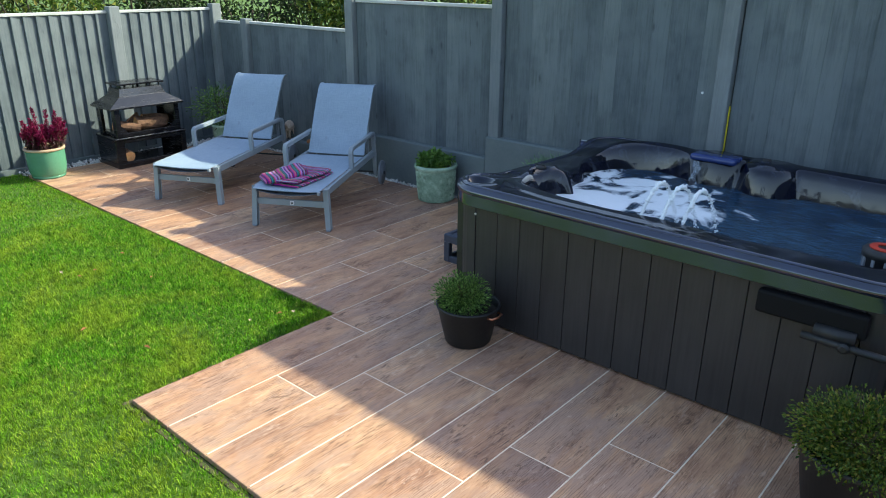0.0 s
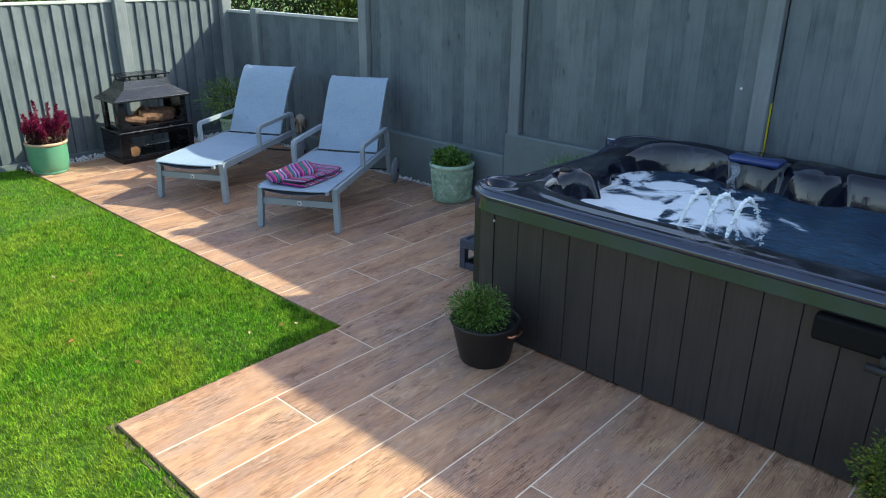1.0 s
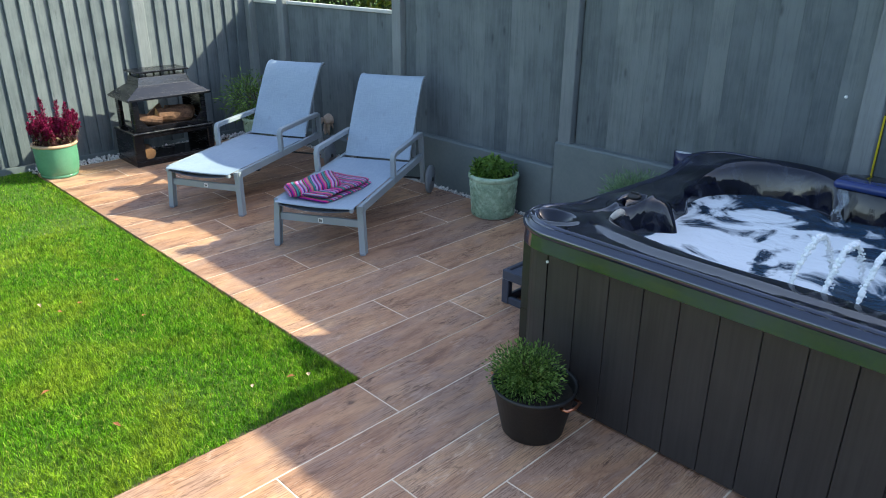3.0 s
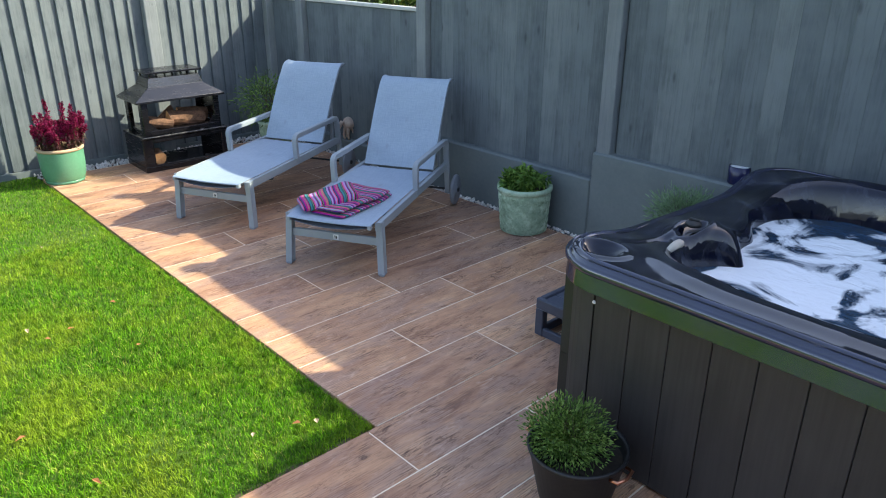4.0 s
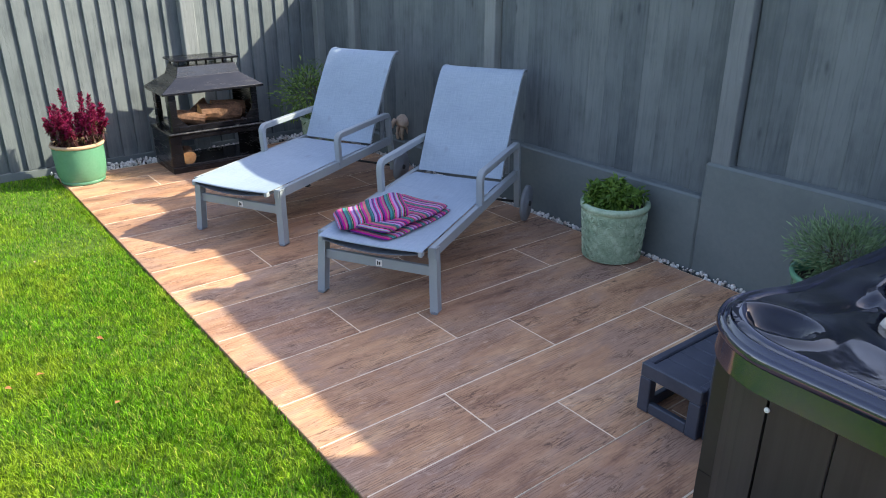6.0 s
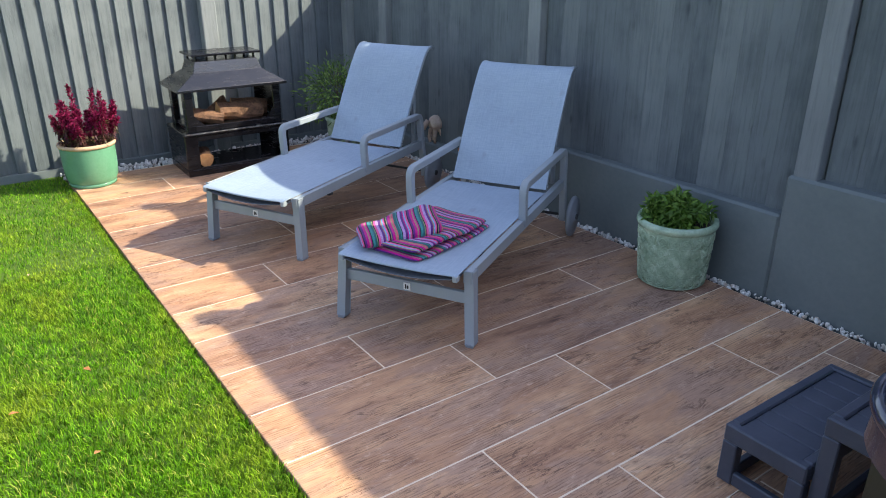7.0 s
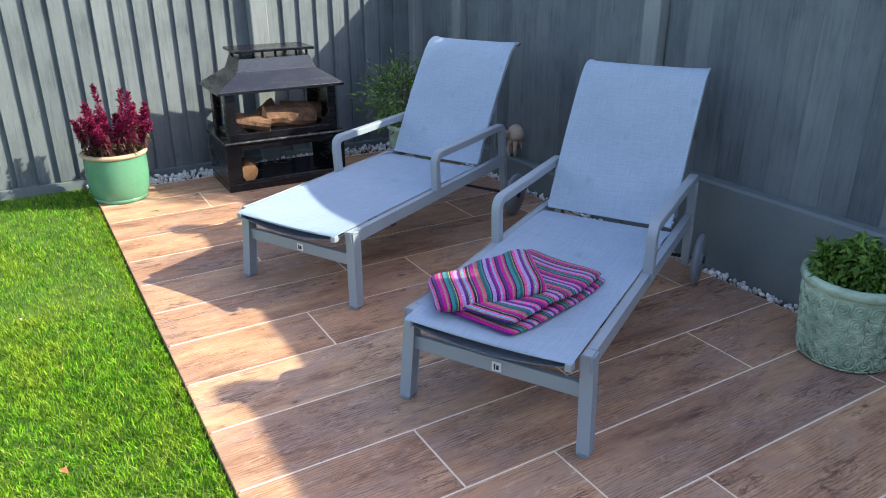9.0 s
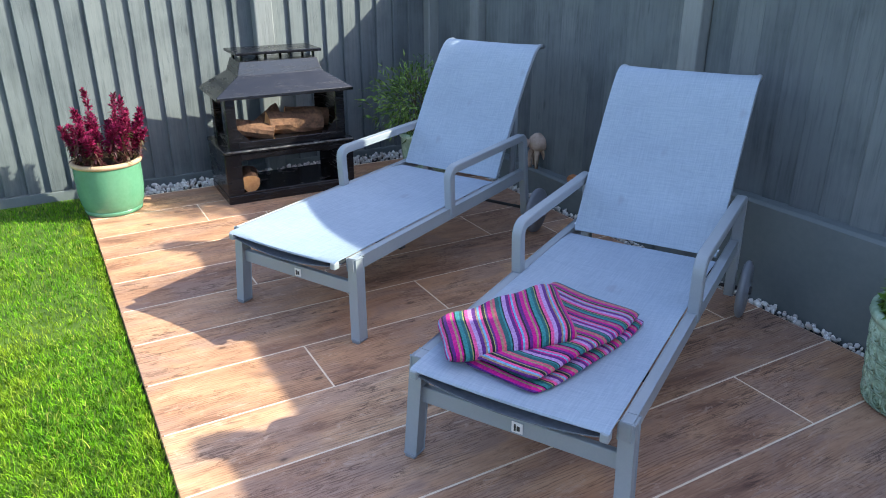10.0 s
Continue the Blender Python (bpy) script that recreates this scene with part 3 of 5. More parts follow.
# a few fallen leaves and worn tufts on the lawn
for i in range(14):
    x, y = R.uniform(-6.2, -3.2), R.uniform(0.3, 1.8)
    me = leaves_mesh("fallen_leaf", [((0, 0, 0.02), (math.cos(i), math.sin(i), 0.1), R.uniform(0.025, 0.045), R.uniform(0.015, 0.028), (0, 0, 1))], M_RUST if i % 3 else M_POT_RIM)
    tagged(link("fallen_leaf", me, m=pose(x, y, 0.0)), "small dry orange leaf lying on the lawn", "leaf", "fallen leaves")


# ---- fences ----
def board_mesh(h, w, thick, thin):
    """A feather-edged board: thick on one edge, thin on the other, lightly rounded."""
    bm = bmesh.new()
    prof = [(-w / 2, 0), (w / 2, 0), (w / 2, thin), (-w / 2 + 0.004, thick), (-w / 2, thick - 0.003)]
    lo = [bm.verts.new((x, -y, 0)) for x, y in prof]
    hi = [bm.verts.new((x, -y, h)) for x, y in prof]
    for i in range(len(prof)):
        j = (i + 1) % len(prof)
        bm.faces.new((lo[i], lo[j], hi[j], hi[i]))
    bm.faces.new(lo)
    bm.faces.new(hi[::-1])
    return mesh_of("board", bm, M_FENCE)


def fence_panel(m, length, z0, z1, pitch, name, step=0.031, rake=None):
    """One panel of upright boards with a capping rail; local x runs along it, -y faces the garden."""
    f = thing(name, m, "grey-green painted close-board fence panel", "fence", "fence panels", "structure")
    n = max(2, round(length / pitch))
    p = length / n
    me = board_mesh(z1 - z0 - 0.03, p * 1.08, step, 0.006)
    for i in range(n):
        if rake and p * (i + 0.5) < rake[1]:
            up = max(0.0, p * (i + 0.5) - rake[0]) / (rake[1] - rake[0])
            me = board_mesh(rake[2] + (z1 - rake[2]) * up - z0, p * 1.08, step, 0.006)
        elif rake:
            me = board_mesh(z1 - z0 - 0.03, p * 1.08, step, 0.006)
        b = link("board", me, f, m=pose(p * (i + 0.5), R.uniform(-0.002, 0.002), z0 + R.uniform(-0.004, 0.004), 0, R.uniform(-0.12, 0.12), R.uniform(-0.5, 0.5)))
    part("capping_rail", box(rake[1] if rake else 0, length, -0.035, 0.03, z1 - 0.028, z1, 0.004), M_RAIL_SUNLIT, f, "capping rail, its sunlit paleness put into the colour")
    part("back_rail", box(0, length, 0.012, 0.05, z0 + 0.5, z0 + 0.58), M_FENCE, f)
    return f


# a dark strip behind the gap; its colour paints the slot's shade
def post_slot_shade(x, z0, z1):
    return single("post_slot_shade", box(x + 0.045, x + 0.075, FENCE_Y + 0.002, FENCE_Y + 0.03, z0, z1), M_SLOT_SHADE, "dark strip for the shade in the slot beside the fence post", "fence slot", "structure", group="fence slots")


def fence_post(x, y, z0, z1, name="fence_post", w=0.105, d=0.10):
    bm = box(x - w / 2, x + w / 2, y - d / 2, y + d / 2, z0, z1, 0.008, None, 2)
    return single(name, bm, M_FENCE_POST, "grey-green painted square fence post", "fence post", "structure", group="fence posts")


# the far fence, along y: local x runs to +y... the face looks to +x
def west_panel(y0, y1, z0, z1, name):
    return fence_panel(pose(FENCE_X, y0, 0, 0, 0, 90), y1 - y0, z0, z1, 0.118, name)


west_panel(3.198, 4.277, 0.035, 1.49, "fence_west_1")
west_panel(4.39, 4.43, 0.035, 1.44, "fence_west_5")
west_panel(1.24, 3.082, 0.035, 1.49, "fence_west_2")
west_panel(-0.72, 1.125, 0.035, 1.49, "fence_west_3")
west_panel(-2.68, -0.835, 0.035, 1.49, "fence_west_4")
for y in (4.334, 3.14, 1.183, -0.777, -2.737):
    fence_post(FENCE_X + 0.035, y, -0.05, 1.53, w=0.10, d=0.114)
for y0, y1 in ((3.198, 4.277), (1.24, 3.082), (-0.72, 1.125), (-2.68, -0.835)):
    single("gravel_board", box(FENCE_X - 0.02, FENCE_X + 0.035, y0, y1, -0.06, 0.035, 0.004), M_WALL, "grey painted gravel board under the fence", "fence board", "structure", group="gravel boards")

# the long fence, along x, stepping up; the face looks to -y
POST_X = (-7.205, -5.462, -3.696, -1.832, 0.05, 1.93)
# tops above 1.65 are out of view, their heights set by the shadow wanted
TOPS = (1.355, 1.365, 1.645, 2.03, 2.44, 2.44)
SHADOW_RAKES = {3: (1.46, 1.54, 1.86), 4: (0.16, 0.42, 2.03)}     # where an unseen top climbs, and from what height; invented for its shadow
BASES = (0.135, 0.135, 0.375, 0.565, 0.565, 0.565)
xs = (FENCE_X - 0.10,) + POST_X
for i in range(6):
    fence_panel(pose(xs[i] + 0.067, FENCE_Y, 0), xs[i + 1] - xs[i] - 0.120, BASES[i], TOPS[i], 0.125, "fence_north_%d" % (i + 1), 0.020, SHADOW_RAKES.get(i))
for x, top in zip(POST_X, (1.39, 1.72, 1.88, 2.05, 2.42, 2.42)):
    fence_post(x, FENCE_Y - 0.02, 0.0, top)
    post_slot_shade(x, 0.2, top - 0.05)

# low retaining wall in front of the long fence, stepping up beside the hot tub
WALL_Y = 4.29
single("retaining_wall_base", box(FENCE_X + 0.05, -5.51, WALL_Y, 4.47, -0.06, 0.155, 0.012), M_WALL, "lowest grey-green painted sleeper wall in the corner", "wall", "structure")
single("retaining_wall_low", box(-5.51, -3.765, WALL_Y, 4.47, -0.06, 0.405, 0.012), M_WALL, "low grey-green painted sleeper wall under the fence", "wall", "structure")
single("retaining_wall_high", box(-3.765, 3.2, WALL_Y - 0.006, 4.47, -0.06, 0.593, 0.012), M_WALL, "taller grey-green painted sleeper wall beside the hot tub", "wall", "structure")

# unseen plain walls, added to close the place and darken the tub's reflections
single("garden_wall_east", box(3.2, 3.5, -9.0, 4.9, -0.1, 1.9), M_FENCE, "added plain dark wall, out of view", "wall", "structure")
single("garden_wall_south", box(-9.0, 3.2, -9.3, -9.0, -0.1, 2.3), M_FENCE, "added plain grey-green wall, out of view", "wall", "structure")

# gravel strips
def gravel(zones):
    bm = bmesh.new()
    for x0, x1, y0, y1, n, big in zones:
        for i in range(n):
            r = R.uniform(0.006, 0.014) * big
            m = pose(R.uniform(x0, x1), R.uniform(y0, y1), R.uniform(-0.012, 0.006), R.uniform(0, 360), R.uniform(0, 360), R.uniform(0, 360)) @ Matrix.Diagonal((R.uniform(0.8, 1.5), R.uniform(0.7, 1.1), R.uniform(0.5, 0.8), 1))
            bmesh.ops.create_icosphere(bm, subdivisions=1, radius=r, matrix=m)
    return single("gravel", bm, M_PEBBLE, "small white and grey pebbles along the fence base", "gravel", "stuff", True)


gravel(((-7.74, -2.7, PAVE_Y + 0.012, WALL_Y - 0.008, 900, 1.0), (FENCE_X + 0.05, PAVE_L - 0.01, 1.95, 4.3, 900, 1.15)))

# ---- sun loungers ----
SEAT_Z, HALF = 0.325, 0.288


def sheet(path, half, thick, sag, nx=14, free=0.0):
    """A taut fabric strip along path of (y, z), sagging a little across its width, with thickness."""
    bm = bmesh.new()
    rows = []
    n = len(path)
    for k, (y, z) in enumerate(path):
        y0, z0 = path[max(k - 1, 0)]
        y1, z1 = path[min(k + 1, n - 1)]
        l = math.hypot(y1 - y0, z1 - z0)
        ny, nz = -(z1 - z0) / l, (y1 - y0) / l
        top, bot = [], []
        for i in range(nx + 1):
            u = -1 + 2 * i / nx
            s = sag * (1 - u * u) * max(math.sin(math.pi * min(1, (k + 1.5) / (n + 1))), free * (1 - k / n) ** 2)
            wide = half
            top.append(bm.verts.new((u * wide, y - ny * s, z - nz * s)))
            bot.append(bm.verts.new((u * wide, y - ny * (s + thick), z - nz * (s + thick))))
        rows.append((top, bot))
    for (a, b), (c, d) in zip(rows, rows[1:]):
        for i in range(nx):
            bm.faces.new((a[i], a[i + 1], c[i + 1], c[i]))
            bm.faces.new((b[i], d[i], d[i + 1], b[i + 1]))
        bm.faces.new((a[0], c[0], d[0], b[0]))
        bm.faces.new((a[nx], b[nx], d[nx], c[nx]))
    for (a, b), f in ((rows[0], 1), (rows[-1], -1)):
        for i in range(nx):
            bm.faces.new((a[i], b[i], b[i + 1], a[i + 1])[::f])
    bm.normal_update()
    for e in bm.edges:
        e.smooth = e.calc_face_angle(0) < 0.7
    return bm


def bend(a, c, b, n):
    """Points of a rounded corner from a round c to b."""
    out = []
    for i in range(n + 1):
        f = i / n
        out.append(tuple((1 - f) ** 2 * a[k] + 2 * f * (1 - f) * c[k] + f * f * b[k] for k in (0, 1)))
    return out


def sweep_rect(pts, w, h, c=0.0035):
    """A chamfered rectangular tube bent in the yz plane; w lies along x."""
    bm = bmesh.new()
    pts = [Vector(p) for p in pts]
    prof = [(-w / 2, -h / 2 + c), (-w / 2 + c, -h / 2), (w / 2 - c, -h / 2), (w / 2, -h / 2 + c), (w / 2, h / 2 - c), (w / 2 - c, h / 2), (-w / 2 + c, h / 2), (-w / 2, h / 2 - c)]
    rings = []
    for i, p in enumerate(pts):
        d = (pts[min(i + 1, len(pts) - 1)] - pts[max(i - 1, 0)]).normalized()
        n = Vector((0, -d.z, d.y))
        rings.append([bm.verts.new(p + Vector((1, 0, 0)) * a + n * b) for a, b in prof])
    for a, b in zip(rings, rings[1:]):
        for k in range(8):
            j = (k + 1) % 8
            bm.faces.new((a[k], a[j], b[j], b[k]))
    bm.faces.new(rings[0][::-1])
    bm.faces.new(rings[-1])
    bm.normal_update()
    for e in bm.edges:
        e.smooth = len(e.link_faces) < 2 or e.calc_face_angle(0) < 0.6
    return bm


def sun_lounger(m, label):
    """Local x across, y from the foot to the head; the origin lies between the front feet on the ground."""
    t = thing("sun_lounger", m, label, "sun lounger", "pair of sun loungers")
    for s in (-1, 1):
        x = s * HALF
        # side rail, slightly rising towards the head
        part("side_rail", add_bar(bmesh.new(), (x, -0.015, SEAT_Z - 0.02), (x, 1.30, SEAT_Z - 0.004), 0.030, 0.042), M_ALU, t)
        leg = part("leg", add_bar(bmesh.new(), (s * (HALF + 0.017), -0.005, 0.012), (s * (HALF + 0.002), 0.012, SEAT_Z + 0.0005), 0.032, 0.046, (0, 1, 0)), M_ALU, t)
        part("foot_cap", box(s * (HALF + 0.017) - 0.017, s * (HALF + 0.017) + 0.017, -0.031, 0.021, 0.0, 0.014, 0.003), M_PLASTIC_GREY, leg, "grey plastic foot cap")
        # arm: one bent tube from the rail up, along the top and down to the wheel
        ax = s * (HALF + 0.004)
        path = [(0.632, SEAT_Z - 0.02), (0.624, 0.42)] + bend((0.622, 0.458), (0.620, 0.500), (0.662, 0.5005), 5) + [(0.80, 0.502), (1.10, 0.507)] + bend((1.238, 0.509), (1.266, 0.510), (1.273, 0.476), 5) + [(1.30, 0.29), (1.332, 0.10)]
        arm = part("armrest", sweep_rect([(ax, y, z) for y, z in path], 0.036, 0.034), M_ALU, t, "", True)
        part("bolt", lathe([(0, 0), (0.008, 0), (0.008, 0.006), (0, 0.007)], 10), M_CHROME, arm, "bright hinge bolt", m=pose(s * (HALF - 0.02), 1.09, SEAT_Z + 0.035, 0, -90 * s, 0))
        # wheel disc
        wheel = part("wheel", lathe([(0, -0.014), (0.10, -0.014), (0.112, -0.008), (0.115, 0), (0.112, 0.008), (0.10, 0.014), (0.03, 0.012), (0.026, 0.02), (0, 0.02)], 40), M_PLASTIC_GREY, t, "solid grey plastic wheel", True, pose(s * (HALF + 0.052), 1.365, 0.116, 0, 90 * s, 0))
        part("hub", lathe([(0, 0), (0.018, 0), (0.016, 0.01), (0, 0.012)], 16), M_PLASTIC_BLACK, wheel, "black hub", m=pose(0, 0, 0.018))
    part("front_stretcher", add_bar(bmesh.new(), (-HALF, 0.012, 0.205), (HALF, 0.012, 0.205), 0.022, 0.05), M_ALU, t)
    tag = part("maker_tag", box(-0.016, 0.016, -0.0035, 0.0, -0.016, 0.016, 0.0012), M_WHITE, t, "small square white tag", m=pose(0.01, 0.0005, 0.205))
    part("mark", box(-0.008, -0.003, -0.0055, -0.003, -0.010, 0.010), M_INK, tag, "dark mark")
    part("mark", box(0.000, 0.008, -0.0055, -0.003, -0.008, 0.006), M_INK, tag, "dark mark")
    part("axle", tube([(-HALF - 0.05, 1.365, 0.116), (HALF + 0.05, 1.365, 0.116)], 0.008), M_PLASTIC_BLACK, t)
    part("cross_bar", add_bar(bmesh.new(), (-HALF, 1.07, SEAT_Z - 0.03), (HALF, 1.07, SEAT_Z - 0.03), 0.03, 0.03), M_PLASTIC_BLACK, t, "black cross bar under the hinge")
    part("cross_bar", add_bar(bmesh.new(), (-HALF, 0.30, SEAT_Z - 0.055), (HALF, 0.30, SEAT_Z - 0.055), 0.03, 0.02), M_PLASTIC_BLACK, t, "dark cross bar under the seat")
    # sling seat: a thin taut sheet whose free front edge dips between two end clips
    path = [(-0.074, SEAT_Z + 0.004), (-0.066, SEAT_Z + 0.009), (-0.04, SEAT_Z + 0.010)] + [(0.05 + 0.1 * i, SEAT_Z + 0.010 + 0.001 * i) for i in range(10)] + [(1.03, SEAT_Z + 0.012), (1.055, SEAT_Z + 0.008)]
    part("seat_sling", sheet(path, HALF - 0.019, 0.0035, 0.018, 18, 0.9), M_SLING, t, "grey-blue woven mesh seat", True)
    hem = [(-0.068, SEAT_Z - 0.010), (-0.030, SEAT_Z - 0.016), (0.02, SEAT_Z - 0.014)]
    part("sling_hem", sheet(hem, HALF - 0.030, 0.003, 0.030, 18, 0.9), M_SLING_UNDER, t, "darker turned-under hem", True)
    for s in (-1, 1):
        part("end_clip", box(s * (HALF - 0.030) - 0.011, s * (HALF - 0.030) + 0.011, -0.078, -0.050, SEAT_Z - 0.022, SEAT_Z + 0.0035, 0.003), M_ALU, t)
    # backrest: slightly curved, its top rolled back
    bpath = [(1.07, SEAT_Z + 0.02), (1.105, SEAT_Z + 0.085), (1.175, SEAT_Z + 0.205), (1.25, SEAT_Z + 0.33), (1.325, SEAT_Z + 0.445), (1.385, SEAT_Z + 0.527), (1.42, SEAT_Z + 0.564), (1.45, SEAT_Z + 0.583), (1.48, SEAT_Z + 0.589), (1.505, SEAT_Z + 0.583)]
    part("back_sling", sheet(bpath, HALF - 0.026, 0.008, 0.014), M_SLING, t, "grey-blue woven mesh backrest", True)
    for s in (-1, 1):
        bm = bmesh.new()
        pts = [(s * (HALF - 0.034), y + 0.012, z - 0.008) for y, z in bpath]
        part("back_frame", tube(pts, 0.011, 8, bm), M_ALU, t, "", True)
        part("prop_strut", add_bar(bmesh.new(), (s * (HALF - 0.06), 1.31, SEAT_Z + 0.375), (s * (HALF - 0.06), 1.30, SEAT_Z - 0.01), 0.014, 0.02, (0, 1, 0)), M_ALU, t)
    return t


L2_POSE = pose(-4.460, 2.752, 0, 0, 0, 29.9)
sun_lounger(L2_POSE, "grey aluminium sun lounger with mesh sling, striped towel on its seat")
sun_lounger(pose(-5.668, 2.578, 0, 0, 0, 27.3), "grey aluminium sun lounger with empty mesh sling, beside the fire pit")


# ---- striped towel ----
def slab(nu, nv, fn, start, skew):
    """A closed cloth pad: fn(u, v, side) gives points for u, v in 0..1; the stripes keep their width over the edges."""
    bm = bmesh.new()
    uvl = bm.loops.layers.uv.new("UVMap")
    us = [0.5 - 0.5 * math.cos(math.pi * i / nu) for i in range(nu + 1)]
    vs = [0.5 - 0.5 * math.cos(math.pi * j / nv) for j in range(nv + 1)]
    arc = [0.0]
    for i in range(nu):
        arc.append(arc[-1] + (Vector(fn(us[i + 1], 0.5, 0)) - Vector(fn(us[i], 0.5, 0))).length)
    grid = {}
    for side in (0, 1):
        for i in range(nu + 1):
            for j in range(nv + 1):
                if side == 1 and (i in (0, nu) or j in (0, nv)):
                    grid[1, i, j] = grid[0, i, j]
                else:
                    grid[side, i, j] = bm.verts.new(fn(us[i], vs[j], side))
    for side in (0, 1):
        for i in range(nu):
            for j in range(nv):
                ids = ((i, j), (i + 1, j), (i + 1, j + 1), (i, j + 1))
                f = bm.faces.new([grid[side, a, b] for a, b in ids])
                for l, (a, b) in zip(f.loops, ids):
                    l[uvl].uv = (start + 1.6 * arc[a] + skew * math.sin(3 * vs[b]), vs[b])
    return bm


def towel():
    t = thing("towel", L2_POSE @ pose(0, 0, SEAT_Z + 0.004), "folded striped cotton towel, pink purple and teal", "towel")

    def puff(x):
        return max(0.0, 1 - abs(2 * x - 1) ** 9) ** 0.5

    def quad(c, u, v):
        # corners a little rounded in plan
        u, v = 0.5 + (u - 0.5) * (1 - 0.035 * abs(2 * v - 1) ** 8), 0.5 + (v - 0.5) * (1 - 0.03 * abs(2 * u - 1) ** 8)
        return [c[0][k] * (1 - u) * (1 - v) + c[1][k] * u * (1 - v) + c[2][k] * u * v + c[3][k] * (1 - u) * v for k in (0, 1)]

    # lower fold: layers lying up the seat, stripes across the seat and round the long edge
    def low(layer):
        def fn(u, v, side):
            x, y = quad(((-0.165, 0.015), (-0.135, 0.575), (0.188, 0.490), (0.062, -0.018)), u, v)
            x += (0.022 * math.sin(math.pi * u) - 0.010 * layer) * v + 0.003 * math.sin(9 * u + 2 * layer)
            y += 0.014 * layer * (1 - u) * (0.4 + 0.6 * v) - 0.02 * math.sin(math.pi * v) * u
            e = puff(u) * puff(v)
            lift = 0.010 * math.sin(3.0 * u + 0.6) * v * layer + 0.003 * math.sin(11 * u + 4 * v)
            z = (0.006, 0.030)[layer] + lift
            return (x, y, z + ((0.012, 0.017)[layer] * e if side == 0 else -0.0105 * e))
        return fn

    for k in range(2):
        part("lower_fold", slab(60, 36, low(k), 0.13 * k, 0.010), M_TOWEL, t, "", True)

    # upper fold: a thick bundle across it, stripes across its length
    def up(u, v, side):
        x, y = quad(((-0.186, -0.032), (0.092, 0.190), (-0.088, 0.468), (-0.322, 0.152)), u, v)
        x += 0.004 * math.sin(4 * u)
        y += 0.005 * math.sin(5 * v + 2 * u) - 0.010 * math.sin(math.pi * u) * (1 - v)
        e = puff(u) * puff(v)
        over = u * u * (3 - 2 * u)
        z = 0.030 + 0.036 * over + 0.003 * math.sin(7 * u + 4 * v) + 0.004 * math.sin(17 * u) * v
        return (x, y, z + (0.028 * e if side == 0 else -(0.023 + 0.002 * u) * e))

    part("upper_fold", slab(70, 34, up, 0.3, 0.006), M_TOWEL, t, "", True)
    return t


towel()


# ---- fire pit ----
def fire_pit(m):
    """Local x across the front, -y to the front."""
    t = thing("fire_pit", m, "black steel log burner with flared hood, logs inside", "fire pit")
    W, D = 0.378, 0.21
    part("lower_box", box(-W, W, -D, D, 0.0, 0.050, 0.004), M_IRON, t)
    part("front_rail", box(-W + 0.09, W - 0.055, -D, -D + 0.012, 0.050, 0.062, 0.002), M_IRON, t)
    part("top_rail", box(-W + 0.09, W - 0.055, -D, -D + 0.012, 0.250, 0.285, 0.002), M_IRON, t)
    for sx, wide in ((-1, 0.09), (1, 0.055)):
        part("side_panel", box(sx * (W - 0.008) - 0.008, sx * (W - 0.008) + 0.008, -D + 0.013, D, 0.050, 0.286, 0.003), M_IRON, t)
        part("front_stile", box(min(sx * W, sx * (W - wide)), max(sx * W, sx * (W - wide)), -D, -D + 0.012, 0.050, 0.286, 0.003), M_IRON, t)
        part("back_stile", box(min(sx * (W - 0.017), sx * (W - 0.07)), max(sx * (W - 0.017), sx * (W - 0.07)), D - 0.012, D, 0.050, 0.286, 0.003), M_IRON, t)
    part("shelf_tray", box(-W - 0.006, W + 0.006, -D - 0.008, D + 0.008, 0.286, 0.308, 0.004), M_IRON, t, "black tray with a worn front edge")
    part("worn_edge", box(-W, W, -D - 0.0105, -D - 0.0075, 0.298, 0.307, 0.001), M_WORN, t, "rubbed grey front edge")
    w2, d2 = W - 0.035, D - 0.02
    for sx in (-1, 1):
        for sy in (-1, 1):
            x, y = sx * w2, sy * d2
            part("corner_post", box(min(x, x - sx * 0.055), max(x, x - sx * 0.055), min(y, y - sy * 0.014), max(y, y - sy * 0.014), 0.308, 0.605, 0.003), M_IRON, t)
            part("corner_return", box(min(x, x - sx * 0.012), max(x, x - sx * 0.012), min(y - sy * 0.014, y - sy * 0.07), max(y - sy * 0.014, y - sy * 0.07), 0.308, 0.605, 0.003), M_IRON, t)
        # sloping brace at the foot of each front post
        bm = bmesh.new()
        tri = [(sx * (w2 - 0.05), 0.345), (sx * (w2 - 0.125), 0.345), (sx * (w2 - 0.05), 0.425)]
        lo = [bm.verts.new((a, -d2 + 0.002, b)) for a, b in tri]
        hi = [bm.verts.new((a, -d2 + 0.010, b)) for a, b in tri]
        bm.faces.new(lo)
        bm.faces.new(hi[::-1])
        for k in range(3):
            bm.faces.new((lo[k], lo[(k + 1) % 3], hi[(k + 1) % 3], hi[k]))
        part("brace", bm, M_IRON, t)
    part("fire_tray", box(-w2 + 0.014, w2 - 0.014, -d2 + 0.015, d2 - 0.015, 0.309, 0.342, 0.004), M_IRON, t)
    part("front_lip", box(-w2 + 0.055, w2 - 0.055, -d2, -d2 + 0.010, 0.309, 0.347, 0.002), M_IRON, t)
    part("side_plate", box(w2 - 0.011, w2 - 0.004, -d2 + 0.072, d2 - 0.072, 0.345, 0.605), M_IRON, t)
    # hood: a low flared skirt, then a steep collar
    bm = bmesh.new()
    prof = [(W + 0.012, D + 0.016, 0.588), (W + 0.012, D + 0.016, 0.606), (W - 0.135, D - 0.075, 0.700), (W - 0.158, D - 0.095, 0.772)]
